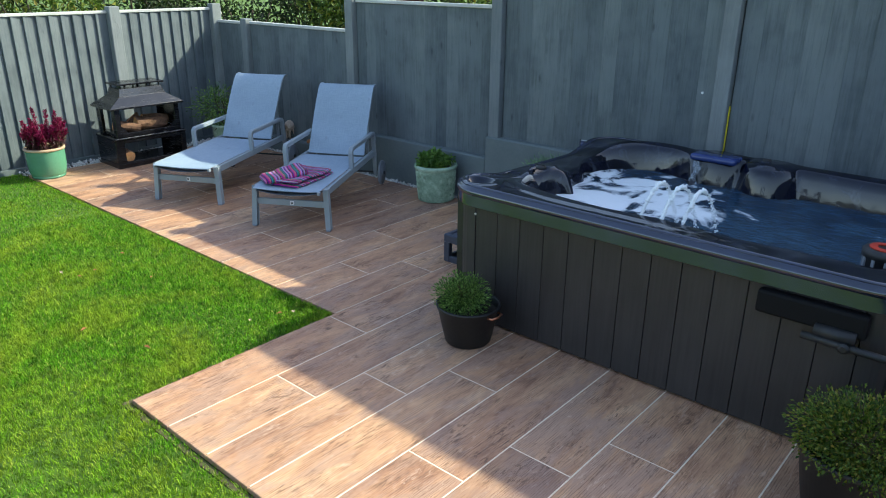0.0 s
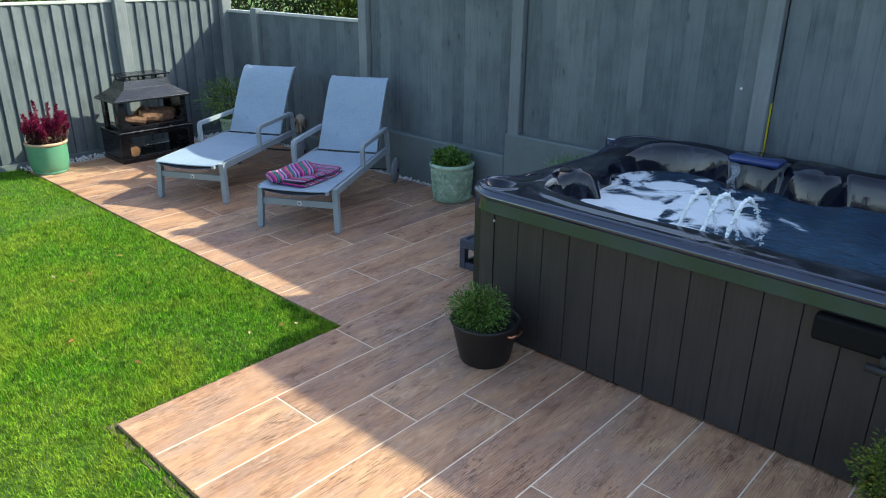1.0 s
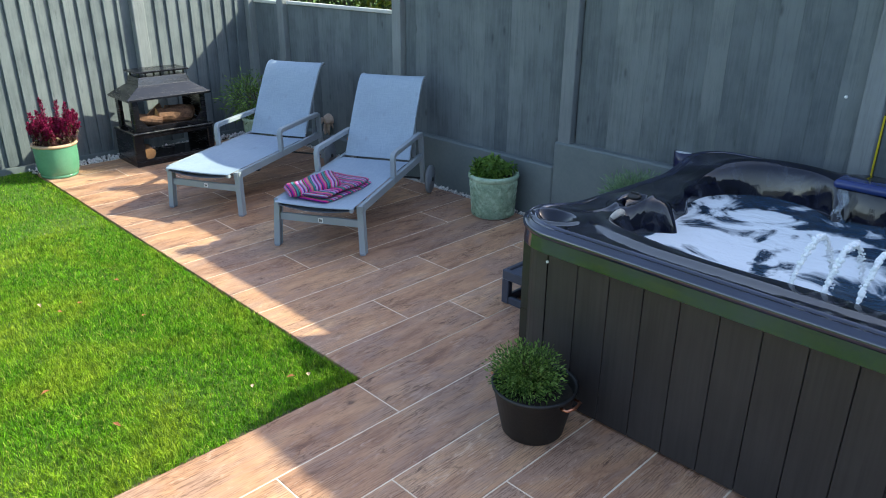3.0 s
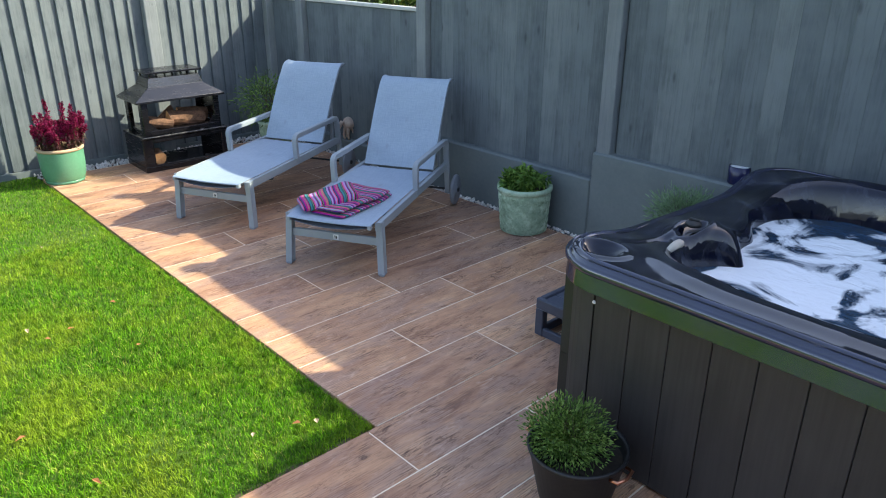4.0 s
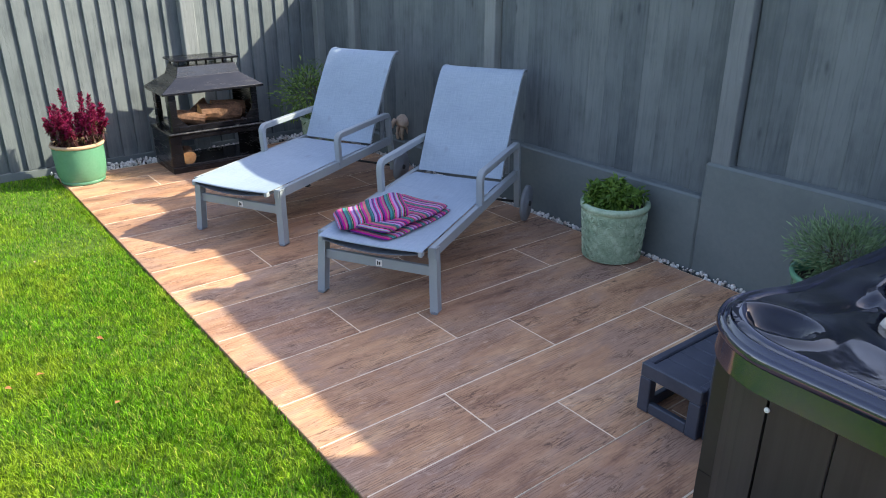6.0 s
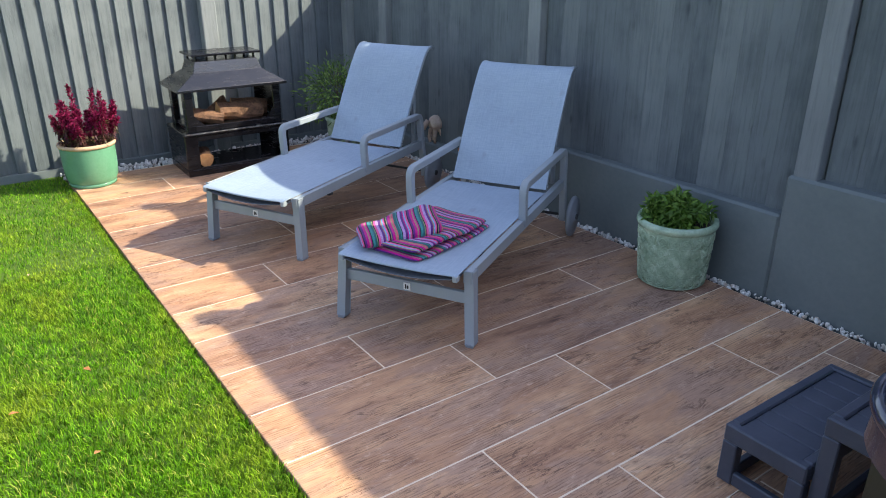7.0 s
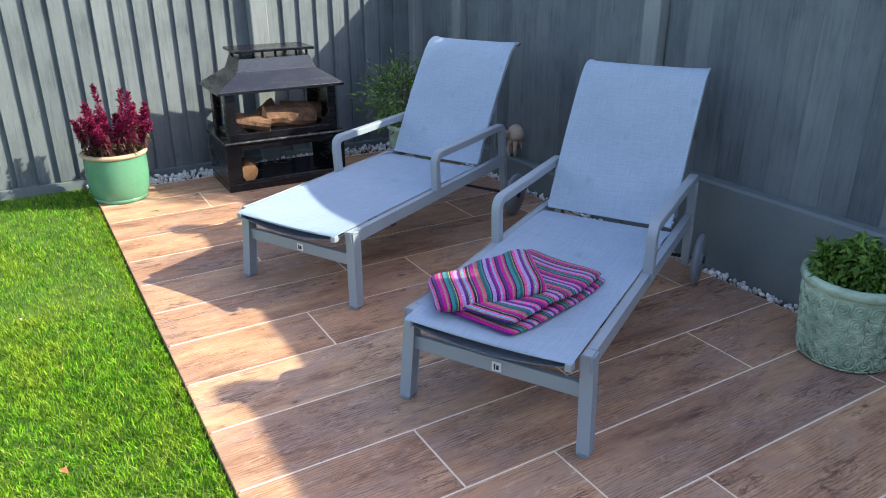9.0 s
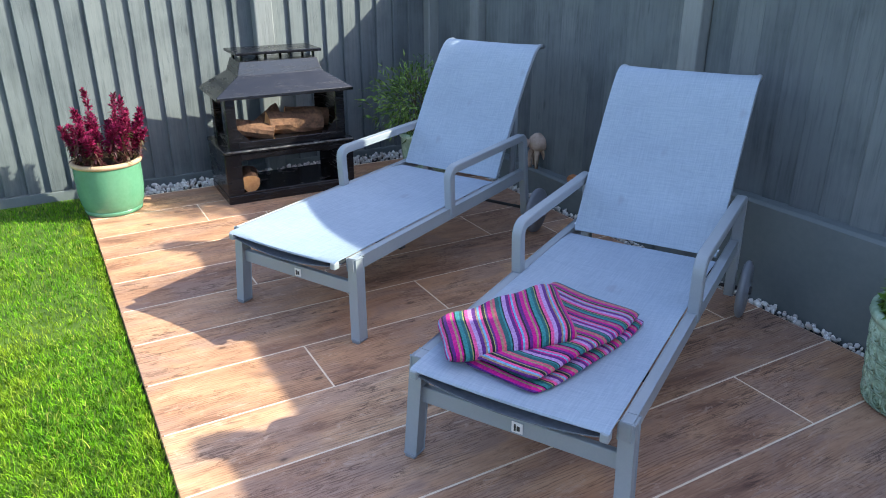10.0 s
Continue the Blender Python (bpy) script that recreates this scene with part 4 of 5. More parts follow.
    rings = [[bm.verts.new((sx * a, sy * b, z)) for sx, sy in ((-1, -1), (1, -1), (1, 1), (-1, 1))] for a, b, z in prof]
    for a, b in zip(rings, rings[1:]):
        for i in range(4):
            j = (i + 1) % 4
            bm.faces.new((a[i], a[j], b[j], b[i]))
    bm.faces.new(rings[0][::-1])
    bm.faces.new(rings[-1])
    bmesh.ops.bevel(bm, geom=bm.edges[:], offset=0.003, segments=2, affect='EDGES', profile=0.5)
    part("hood", bm, M_IRON_HOOD, t, "flared black hood, bluish sky sheen put into its marks")
    part("cap_plate", box(-0.245, 0.245, -0.135, 0.135, 0.806, 0.822, 0.003), M_IRON, t)
    for x in (-0.205, -0.07, 0.07, 0.205):
        for sy in (-1, 1):
            part("cap_pin", tube([(x, sy * 0.098, 0.768), (x, sy * 0.098, 0.808)], 0.008, 8), M_IRON, t)
    return t


FP = pose(-7.37, 3.062, 0, 0, 0, 89.2)
fire_pit(FP)


def log(m, length, r, label, split=True):
    """A length of firewood: bark round, pale split faces and ends."""
    bm = bmesh.new()
    n, seg = 14, 6
    rings = []
    for k in range(seg + 1):
        ring = []
        for i in range(n):
            a = 2 * math.pi * i / n
            rr = r * (1 + 0.10 * math.sin(3 * a + k) + R.uniform(-0.04, 0.04))
            x, z = rr * math.cos(a), rr * math.sin(a)
            if split and z > 0.25 * r:
                z = 0.25 * r + R.uniform(-0.003, 0.004)
            ring.append(bm.verts.new((length * (k / seg - 0.5), x, z)))
        rings.append(ring)
    for a, b in zip(rings, rings[1:]):
        for i in range(n):
            j = (i + 1) % n
            f = bm.faces.new((a[i], a[j], b[j], b[i]))
            f.material_index = 1 if split and 1 <= i < n / 2 - 1 else 0
    for f in (bm.faces.new(rings[0][::-1]), bm.faces.new(rings[-1])):
        f.material_index = 1
    return single("firewood_log", bm, [M_LOG_BARK, M_LOG_WOOD], label, "log", m=m, group="firewood")


log(FP @ pose(0.07, -0.05, 0.403, -75, 4, 8), 0.34, 0.066, "split firewood log resting in the fire pit")
log(FP @ pose(-0.19, -0.09, 0.392, -20, 10, -18), 0.26, 0.046, "bark-covered firewood log in the fire pit", False)
log(FP @ pose(-0.10, 0.03, 0.418, -40, -16, 40), 0.26, 0.055, "split firewood log leaning in the fire pit")
log(FP @ pose(0.19, 0.06, 0.402, 0, 5, -12), 0.26, 0.055, "bark-covered firewood log at the back of the fire pit", False)
log(FP @ pose(-0.225, -0.08, 0.104, 0, 0, 80), 0.22, 0.052, "round firewood log on the lower shelf", False)


# ---- pots and plants ----
def tuft(n, centre, radii, L, w, up=0.4, shell=0.55):
    """Leaves scattered through an ellipsoid, pointing outwards."""
    out = []
    for i in range(n):
        d = rdir(0.0)
        r = shell + (1 - shell) * R.random()
        p = Vector((d.x * radii[0], d.y * radii[1], d.z * radii[2])) * r * R.uniform(0.85, 1.12) + Vector(centre)
        dd = (d + 0.7 * rdir(up)).normalized()
        out.append((p, dd, L * R.uniform(0.6, 1.3), w * R.uniform(0.7, 1.2), rdir(1.0)))
    return out


def stems(parent, n, base, centre, radii, r=0.003):
    bm = bmesh.new()
    for i in range(n):
        d = rdir(0.5)
        tip = Vector(centre) + Vector((d.x * radii[0], d.y * radii[1], d.z * radii[2])) * 0.8
        b = Vector(base) + Vector((R.uniform(-0.3, 0.3) * radii[0], R.uniform(-0.3, 0.3) * radii[1], 0))
        mid = (b + tip) / 2 + Vector((R.uniform(-0.02, 0.02), R.uniform(-0.02, 0.02), 0.02))
        tube([b, mid, tip], [r, r * 0.8, r * 0.4], 5, bm)
    return part("stem", bm, M_STEM, parent)


def soil(r, z):
    return lathe([(0, z + 0.006), (r * 0.5, z + 0.004), (r, z), (r, z - 0.02), (0, z - 0.02)], 24)


# crimson plumes in a green glazed pot at the lawn's edge
pot = thing("flower_pot", pose(-7.425, 2.105, 0), "glossy green ceramic pot with clay rim and crimson plumes", "plant pot")
part("pot_body", lathe([(0, 0), (0.130, 0), (0.145, 0.02), (0.151, 0.03), (0.163, 0.06), (0.171, 0.13), (0.173, 0.22), (0.172, 0.268)], 48), M_POT_GREEN, pot, "", True)
part("pot_rim", lathe([(0.168, 0.266), (0.178, 0.268), (0.183, 0.278), (0.180, 0.290), (0.163, 0.292), (0.156, 0.275), (0.156, 0.235)], 48), M_POT_RIM, pot, "unglazed tan rim", True)
part("pot_foot", lathe([(0.132, 0.0), (0.148, 0.004), (0.152, 0.022), (0.145, 0.026)], 48), M_POT_GREEN, pot, "", True)
part("soil", soil(0.157, 0.255), M_SOIL, pot)
it = []
plume = []
for k in range(30):
    a, rr = R.uniform(0, 6.28), 0.150 * math.sqrt(R.random())
    bx, by = rr * math.cos(a), rr * math.sin(a)
    h = R.uniform(0.16, 0.40) * (1.12 - rr * 3)
    wide = R.uniform(0.022, 0.040)
    for j in range(300):
        f = R.random()
        rad = wide * (1 - f) ** 0.75 * (0.6 + 0.4 * math.sin(9 * f + k)) + 0.003
        d = rdir(0.9)
        p = Vector((bx * (1 + 0.5 * f), by * (1 + 0.5 * f), 0.30 + h * 0.20 + h * 0.80 * f)) + Vector((d.x, d.y, 0)) * rad * R.random() ** 0.4
        plume.append((p, d, R.uniform(0.012, 0.030), R.uniform(0.006, 0.012), rdir(0.3)))
    for j in range(46):
        f = R.random()
        d = rdir(0.2)
        it.append((Vector((bx * (1 + 0.3 * f), by * (1 + 0.3 * f), 0.26 + (h * 0.5 + 0.06) * f)), d, R.uniform(0.035, 0.065), R.uniform(0.009, 0.015), (0, 0, 1)))
link("plume", leaves_mesh("plume", plume, M_LEAF_RED, 0.1), pot, "crimson feathery flower plumes")
link("foliage", leaves_mesh("foliage", it, M_LEAF_MAROON), pot, "dark maroon narrow leaves")

# sage-green embossed pot by the wall
pot = thing("flower_pot", pose(-4.152, 4.10, 0, 1.0, 0, 0), "sage-green embossed ceramic pot with a leafy green plant", "plant pot")
part("pot_body", lathe([(0, 0.003), (0.138, 0.003), (0.150, 0.014), (0.160, 0.08), (0.170, 0.20), (0.174, 0.285)], 56), M_POT_SAGE, pot, "", True)
part("pot_rim", lathe([(0.172, 0.283), (0.184, 0.29), (0.190, 0.305), (0.186, 0.322), (0.172, 0.326), (0.160, 0.318), (0.156, 0.28)], 56), M_POT_SAGE, pot, "rounded rim", True)
bm = bmesh.new()
for row in range(5):
    z = 0.040 + 0.052 * row
    rr = 0.1565 + 0.0185 * (z - 0.04) / 0.25
    for k in range(20):
        a = 2 * math.pi * k / 20
        m = pose(rr * math.cos(a), rr * math.sin(a), z, 0, 90, math.degrees(a))
        for rad in (0.0195, 0.008):
            n1, n2 = 12, 4
            ring = [[bm.verts.new(m @ Vector(((rad + 0.0036 * math.cos(2 * math.pi * q / n2)) * math.cos(2 * math.pi * p / n1), (rad + 0.0036 * math.cos(2 * math.pi * q / n2)) * math.sin(2 * math.pi * p / n1), 0.006 * math.sin(2 * math.pi * q / n2)))) for q in range(n2)] for p in range(n1)]
            for p in range(n1):
                for q in range(n2):
                    bm.faces.new((ring[p][q], ring[(p + 1) % n1][q], ring[(p + 1) % n1][(q + 1) % n2], ring[p][(q + 1) % n2]))
        for dz in (-0.026,):
            add_box(bm, -0.003, 0.003, -0.022, 0.022, -0.003, 0.003, 0, m @ pose(-dz, 0, 0))
        a2 = a + math.pi / 20
        add_box(bm, -0.025, 0.025, -0.003, 0.003, -0.003, 0.003, 0, pose(rr * math.cos(a2), rr * math.sin(a2), z, 0, 90, math.degrees(a2)))
part("embossing", bm, M_POT_SAGE, pot, "raised ring and bar pattern", True)
part("soil", soil(0.156, 0.285), M_SOIL, pot)
stems(pot, 24, (0, 0, 0.28), (0, 0, 0.36), (0.13, 0.13, 0.08))
clumps = []
for k in range(26):
    a, rr = R.uniform(0, 6.28), 0.125 * math.sqrt(R.random())
    c = (rr * math.cos(a), rr * math.sin(a), R.uniform(0.335, 0.43) - rr * 0.35)
    clumps += tuft(62, c, (0.045, 0.045, 0.035), 0.040, 0.017, 0.1, 0.3)
link("foliage", leaves_mesh("foliage", clumps, M_LEAF_BRIGHT, 0.45), pot, "glossy green divided leaves")

# black bucket with a herb, beside the hot tub
pot = thing("herb_pot", pose(-2.262, 2.247, 0, 0, 0, 20), "black bucket pot with copper handle holding a bushy green herb", "plant pot")
part("pot_body", lathe([(0, 0.002), (0.118, 0.002), (0.126, 0.012), (0.168, 0.205), (0.174, 0.21), (0.176, 0.222), (0.168, 0.226), (0.162, 0.215), (0.155, 0.17)], 48), M_POT_BLACK, pot, "", True)
part("soil", soil(0.157, 0.178), M_SOIL, pot)
for s, ang in ((1, -20), (-1, 160)):
    a = radians(ang)
    pts = [Vector((0.172 * math.cos(a + d), 0.172 * math.sin(a + d), 0.2)) + Vector((math.cos(a), math.sin(a), 0)) * e for d, e in ((-0.27, 0.0), (-0.25, 0.026), (0, 0.03), (0.25, 0.026), (0.27, 0.0))]
    part("handle", tube(pts, 0.0065, 8), M_COPPER, pot, "copper-coloured grip handle", True)
stems(pot, 40, (-0.03, 0, 0.17), (-0.03, -0.01, 0.29), (0.14, 0.13, 0.11), 0.002)
link("foliage", leaves_mesh("foliage", tuft(5200, (-0.035, -0.01, 0.265), (0.155, 0.142, 0.118), 0.019, 0.0075, 0.5, 0.15), M_LEAF_HERB, 0.12), pot, "fine thyme-like leaves")

# box plant in a dark pot at the tub's far end
pot = thing("shrub_pot", pose(-0.338, 2.162, 0), "dark round pot with a dense yellow-green small-leaved shrub", "plant pot")
part("pot_body", lathe([(0, 0.002), (0.15, 0.002), (0.16, 0.012), (0.205, 0.25), (0.213, 0.256), (0.213, 0.275), (0.203, 0.28), (0.193, 0.262), (0.19, 0.22)], 48), M_POT_BLACK, pot, "", True)
part("soil", soil(0.19, 0.24), M_SOIL, pot)
stems(pot, 40, (0, 0, 0.24), (0, 0, 0.38), (0.24, 0.24, 0.12), 0.003)
link("foliage", leaves_mesh("foliage", tuft(11000, (0.03, -0.01, 0.33), (0.275, 0.26, 0.135), 0.016, 0.010, 0.4, 0.5), M_LEAF_HEDGE, 0.2), pot, "small rounded yellow-green leaves")

# silvery plant in a green pot between the tub and the wall
pot = thing("flower_pot", pose(-2.905, 3.985, 0), "green glazed pot with a silvery feathery plant", "plant pot")
part("pot_body", lathe([(0, 0.003), (0.12, 0.003), (0.14, 0.02), (0.165, 0.15), (0.172, 0.33), (0.184, 0.345), (0.186, 0.36), (0.172, 0.366), (0.16, 0.35), (0.158, 0.3)], 40), M_POT_GREEN, pot, "", True)
part("soil", soil(0.158, 0.32), M_SOIL, pot)
stems(pot, 40, (0, 0, 0.32), (0, 0, 0.46), (0.2, 0.17, 0.15), 0.002)
link("foliage", leaves_mesh("foliage", tuft(3600, (0, 0, 0.455), (0.215, 0.17, 0.155), 0.034, 0.006, 0.7, 0.4), M_LEAF_SAGE, 0.1), pot, "silvery green needle leaves")

# leafy bush in a pot in the corner, behind the lounger
pot = thing("flower_pot", pose(-7.03, 3.86, 0), "sage-green pot with a loose airy green bush, in the fence corner", "plant pot")
part("pot_body", lathe([(0, 0.003), (0.11, 0.003), (0.12, 0.015), (0.145, 0.2), (0.15, 0.29), (0.16, 0.30), (0.16, 0.32), (0.145, 0.325), (0.138, 0.3), (0.138, 0.26)], 40), M_POT_SAGE, pot, "", True)
part("soil", soil(0.138, 0.28), M_SOIL, pot)
stems(pot, 46, (0, 0, 0.28), (0, 0, 0.50), (0.30, 0.28, 0.26), 0.003)
link("foliage", leaves_mesh("foliage", tuft(1500, (-0.02, -0.05, 0.50), (0.31, 0.32, 0.25), 0.045, 0.012, 0.3, 0.25), M_LEAF_HERB, 0.3), pot, "small pointed green leaves")
link("flower_sprig", leaves_mesh("flower_sprig", tuft(170, (0, 0, 0.66), (0.28, 0.25, 0.10), 0.014, 0.008, 0.8, 0.6), M_LEAF_SAGE, 0.1), pot, "tiny pale flower sprigs")["kind"] = "stuff"

# navy pot on the wall
pot = thing("candle_pot", pose(-2.815, 4.345, 0.593), "small navy glazed cylinder candle pot on the wall top", "candle pot")
part("pot_body", lathe([(0, 0), (0.054, 0), (0.058, 0.006), (0.060, 0.098), (0.056, 0.100), (0.054, 0.09)], 32), M_POT_BLUE, pot, "", True)
part("wax", lathe([(0, 0.094), (0.0545, 0.094), (0.0545, 0.08), (0, 0.08)], 32), M_WHITE, pot, "white wax top")


# stone ornament on the lowest wall
def ornament():
    bm = bmesh.new()
    lathe([(0, 0.105), (0.03, 0.10), (0.058, 0.115), (0.062, 0.14), (0.052, 0.175), (0.028, 0.195), (0, 0.20)], 20, bm)
    for v in bm.verts:
        v.co.x += 0.012 * math.sin(v.co.y * 40)
    for i in range(5):
        a = 2 * math.pi * i / 5 + 0.3
        c, s = math.cos(a), math.sin(a)
        tube([(0.018 * c, 0.018 * s, 0.118), (0.042 * c, 0.042 * s, 0.085), (0.05 * c, 0.05 * s, 0.045), (0.042 * c, 0.042 * s, 0.001)], [0.022, 0.017, 0.012, 0.010], 8, bm)
    tube([(0.04, -0.045, 0.165), (0.06, -0.062, 0.13), (0.058, -0.066, 0.095)], [0.018, 0.022, 0.008], 8, bm)
    return single("garden_ornament", bm, M_STONE, "pale carved stone figure with a domed top, on the wall ledge", "ornament", smooth=True, m=pose(-6.53, 4.34, 0.155, 0, 0, -60))


ornament()
single("clay_shard", lathe([(0, 0), (0.03, 0.002), (0.033, 0.02), (0.02, 0.035), (0, 0.03)], 10), M_RUST, "small orange clay piece on the wall ledge", "clay piece", m=pose(-6.19, 4.335, 0.155, 10, 0, 0))
single("yellow_tape", box(-0.005, 0.005, -0.003, 0.003, 0, 0.50, 0.0005), M_YELLOW, "thin yellow strap hanging beside the fence post", "strap", m=pose(-1.776, 4.345, 0.575))
single("wall_hook", lathe([(0, 0), (0.009, 0), (0.008, 0.008), (0, 0.012)], 12), M_WHITE, "small white hook on the fence", "hook", m=pose(-1.974, 4.352, 1.142, 90, 0, 0))

# ---- hot tub ----
TX0, TX1, TY0, TY1 = -2.625, -0.24, 2.412, 4.085
TCX, TCY = (TX0 + TX1) / 2, (TY0 + TY1) / 2
RIM_Z, WATER_Z = 0.800, 0.668


def smooth(a, b, x):
    t = min(1, max(0, (x - a) / (b - a)))
    return t * t * (3 - 2 * t)


def rr_sdf(x, y, cx, cy, hx, hy, r):
    """Distance to a rounded rectangle; negative inside."""
    qx, qy = abs(x - cx) - hx + r, abs(y - cy) - hy + r
    return math.hypot(max(qx, 0), max(qy, 0)) + min(max(qx, qy), 0) - r


def outline(inset, r, n=10):
    """Points round the tub's plan, counter-clockwise."""
    pts = []
    x0, x1, y0, y1 = TX0 + inset, TX1 - inset, TY0 + inset, TY1 - inset
    r = max(0.02, r - inset)
    for cx, cy, a0 in ((x1 - r, y0 + r, -90), (x1 - r, y1 - r, 0), (x0 + r, y1 - r, 90), (x0 + r, y0 + r, 180)):
        for i in range(n + 1):
            a = radians(a0 + 90 * i / n)
            pts.append((cx + r * math.cos(a), cy + r * math.sin(a)))
    # the straight sides carry points too, so that they can sag
    full = []
    for k, p in enumerate(pts):
        full.append(p)
        if k % (n + 1) == n:
            q = pts[(k + 1) % len(pts)]
            full += [(p[0] + (q[0] - p[0]) * i / 24, p[1] + (q[1] - p[1]) * i / 24) for i in range(1, 24)]
    return full


def basin(x, y):
    """Distance to the basin's edge, negative inside; lobes make the seats."""
    d = rr_sdf(x, y, -1.33, 3.17, 0.86, 0.56, 0.25)
    d = min(d, rr_sdf(x, y, -1.12, 3.28, 0.68, 0.66, 0.12))
    for cx, cy, r in ((-2.06, 3.60, 0.36), (-2.10, 2.89, 0.25), (-2.08, 3.30, 0.25), (-0.70, 2.88, 0.25)):
        e = math.hypot(x - cx, y - cy) - r
        k = 0.06
        h = max(k - abs(d - e), 0) / k
        d = min(d, e) - h * h * k / 4
    # the dial and waterfall blocks stand out into the basin
    for cx, cy, r in ((-1.36, 3.97, 0.15), (-1.69, 4.06, 0.19)):
        d = max(d, r - math.hypot(x - cx, y - cy))
    return d


def side_dip(y):
    """The side rims sag a little between the front and the back."""
    return 0.045 * smooth(2.62, 2.95, y) * (1 - smooth(3.62, 3.95, y))


def shear(x, y):
    """The tub's far left side leans in a little."""
    return x + 0.055 * smooth(2.5, 3.7, y) * (TX1 - x) / (TX1 - TX0)


def shell_z(x, y):
    z = RIM_Z - side_dip(y) * (1 - smooth(0.35, 0.6, min(x - TX0, TX1 - x)))
    d = basin(x, y)
    back = smooth(3.62, 4.02, y)
    z += 0.022 * back
    # head-rest roll round the seats
    z += 0.020 * math.exp(-((d - 0.05) / 0.045) ** 2) * (0.35 + 0.65 * back)
    # pressed flutes run round the corner moulding
    z += 0.006 * math.sin(34 * (math.hypot(x + 2.33, y - 3.06))) * math.exp(-((x + 2.33) ** 2 + (y - 3.06) ** 2) / 0.045)
    for cx, cy, s, h in ((-2.40, 3.06, 0.11, 0.045), (-2.29, 3.08, 0.07, 0.02), (-1.70, 4.02, 0.13, 0.02), (-1.36, 3.95, 0.09, 0.03)):
        z += h * math.exp(-(((x - cx) / s) ** 2 + ((y - cy) / s) ** 2))
    # a round cup rest sunk in the corner
    c = math.hypot((x + 2.465) / 1.35, y - 2.575)
    z -= 0.042 * (1 - smooth(0.034, 0.064, c))
    z += 0.006 * math.exp(-((c - 0.076) / 0.012) ** 2)
    # dial recess
    c = math.hypot((x + 2.385) / 0.8, (y - 3.04) / 1.35)
    z -= 0.040 * (1 - smooth(0.040, 0.066, c))
    z += 0.012 * math.exp(-((c - 0.080) / 0.016) ** 2)
    # a crease sweeps from the dial to the head pillow
    z -= 0.016 * math.exp(-((x + 2.43 - 0.25 * (y - 2.85)) / 0.018) ** 2) * smooth(2.66, 2.74, y) * (1 - smooth(2.90, 2.97, y))
    z -= 0.40 * smooth(0.0, 0.11, -d)
    z += 0.004 * math.sin(9 * x + 3 * y) * smooth(0.05, 0.0, d)
    return z


tub = thing("hot_tub", pose(TCX, TCY, 0), "marbled dark blue hot tub in grey panelled cabinet, bubbling", "hot tub")
nx, ny = 170, 128
bm = bmesh.new()
ol = outline(0.03, 0.24)
vs = {}
for i in range(nx + 1):
    for j in range(ny + 1):
        x = TX0 + 0.03 + (TX1 - TX0 - 0.06) * i / nx
        y = TY0 + 0.03 + (TY1 - TY0 - 0.06) * j / ny
        d = rr_sdf(x, y, TCX, TCY, (TX1 - TX0) / 2 - 0.03, (TY1 - TY0) / 2 - 0.03, 0.21)
        if d > 0.03:
            continue
        # pull the corner rows on to the rounded plan
        if d > 0:
            cx, cy = TCX, TCY
            gx = min(max(x, TX0 + 0.24), TX1 - 0.24)
            gy = min(max(y, TY0 + 0.24), TY1 - 0.24)
            l = math.hypot(x - gx, y - gy)
            x, y = gx + (x - gx) * 0.21 / l, gy + (y - gy) * 0.21 / l
        vs[i, j] = bm.verts.new((shear(x, y) - TCX, y - TCY, shell_z(x, y)))
for i in range(nx):
    for j in range(ny):
        q = [(i, j), (i + 1, j), (i + 1, j + 1), (i, j + 1)]
        q = [vs[k] for k in q if k in vs]
        if len(q) >= 3:
            bm.faces.new(q)
part("shell", bm, M_ACRYLIC, tub, "marbled glossy acrylic shell with moulded seats", True)

# rolled lip: a stepped, glossy moulding round the rim
bm = bmesh.new()
prof = [(0.064, -0.001), (0.058, 0.005), (0.050, 0.006), (0.043, 0.001), (0.038, -0.004), (0.033, 0.000), (0.025, 0.000), (0.019, -0.006), (0.015, -0.012), (0.010, -0.009), (0.004, -0.013), (0.0, -0.022), (0.001, -0.032), (0.008, -0.041),
        (0.0135, -0.0435), (0.0130, -0.047), (0.0068, -0.102), (0.010, -0.1035), (0.06, -0.104)]
rings = []
for inset, dz in prof:
    ring = []
    for x, y in outline(inset, 0.24, 12):
        top = RIM_Z - side_dip(y) + 0.022 * smooth(3.62, 4.02, y) * smooth(-0.04, 0.0, dz)
        ring.append(bm.verts.new((shear(x, y) - TCX, y - TCY, top + dz)))
    rings.append(ring)
for a, b in zip(rings, rings[1:]):
    for k in range(len(a)):
        j = (k + 1) % len(a)
        bm.faces.new((a[k], a[j], b[j], b[k]))
bm.normal_update()
for e in bm.edges:
    e.smooth = e.calc_face_angle(0) < 0.75
part("lip", bm, M_LIP, tub, "rolled glossy lip", True)

# cabinet: dark core, corner posts and separate upright boards
part("core", box(TX0 + 0.075 - TCX, TX1 - 0.075 - TCX, TY0 + 0.075 - TCY, TY1 - 0.075 - TCY, 0.012, 0.37), M_CABINET_DARK, tub)
for x0, x1, y0, y1 in ((TX0 + 0.0755, TX1 - 0.0755, TY0 + 0.0755, TY0 + 0.09), (TX0 + 0.0755, TX1 - 0.0755, TY1 - 0.09, TY1 - 0.0755), (TX0 + 0.0755, TX0 + 0.09, TY0 + 0.095, TY1 - 0.095), (TX1 - 0.09, TX1 - 0.0755, TY0 + 0.095, TY1 - 0.095)):
    part("backing_panel", box(x0 - TCX, x1 - TCX, y0 - TCY, y1 - TCY, 0.372, 0.698), M_CABINET_DARK, tub)
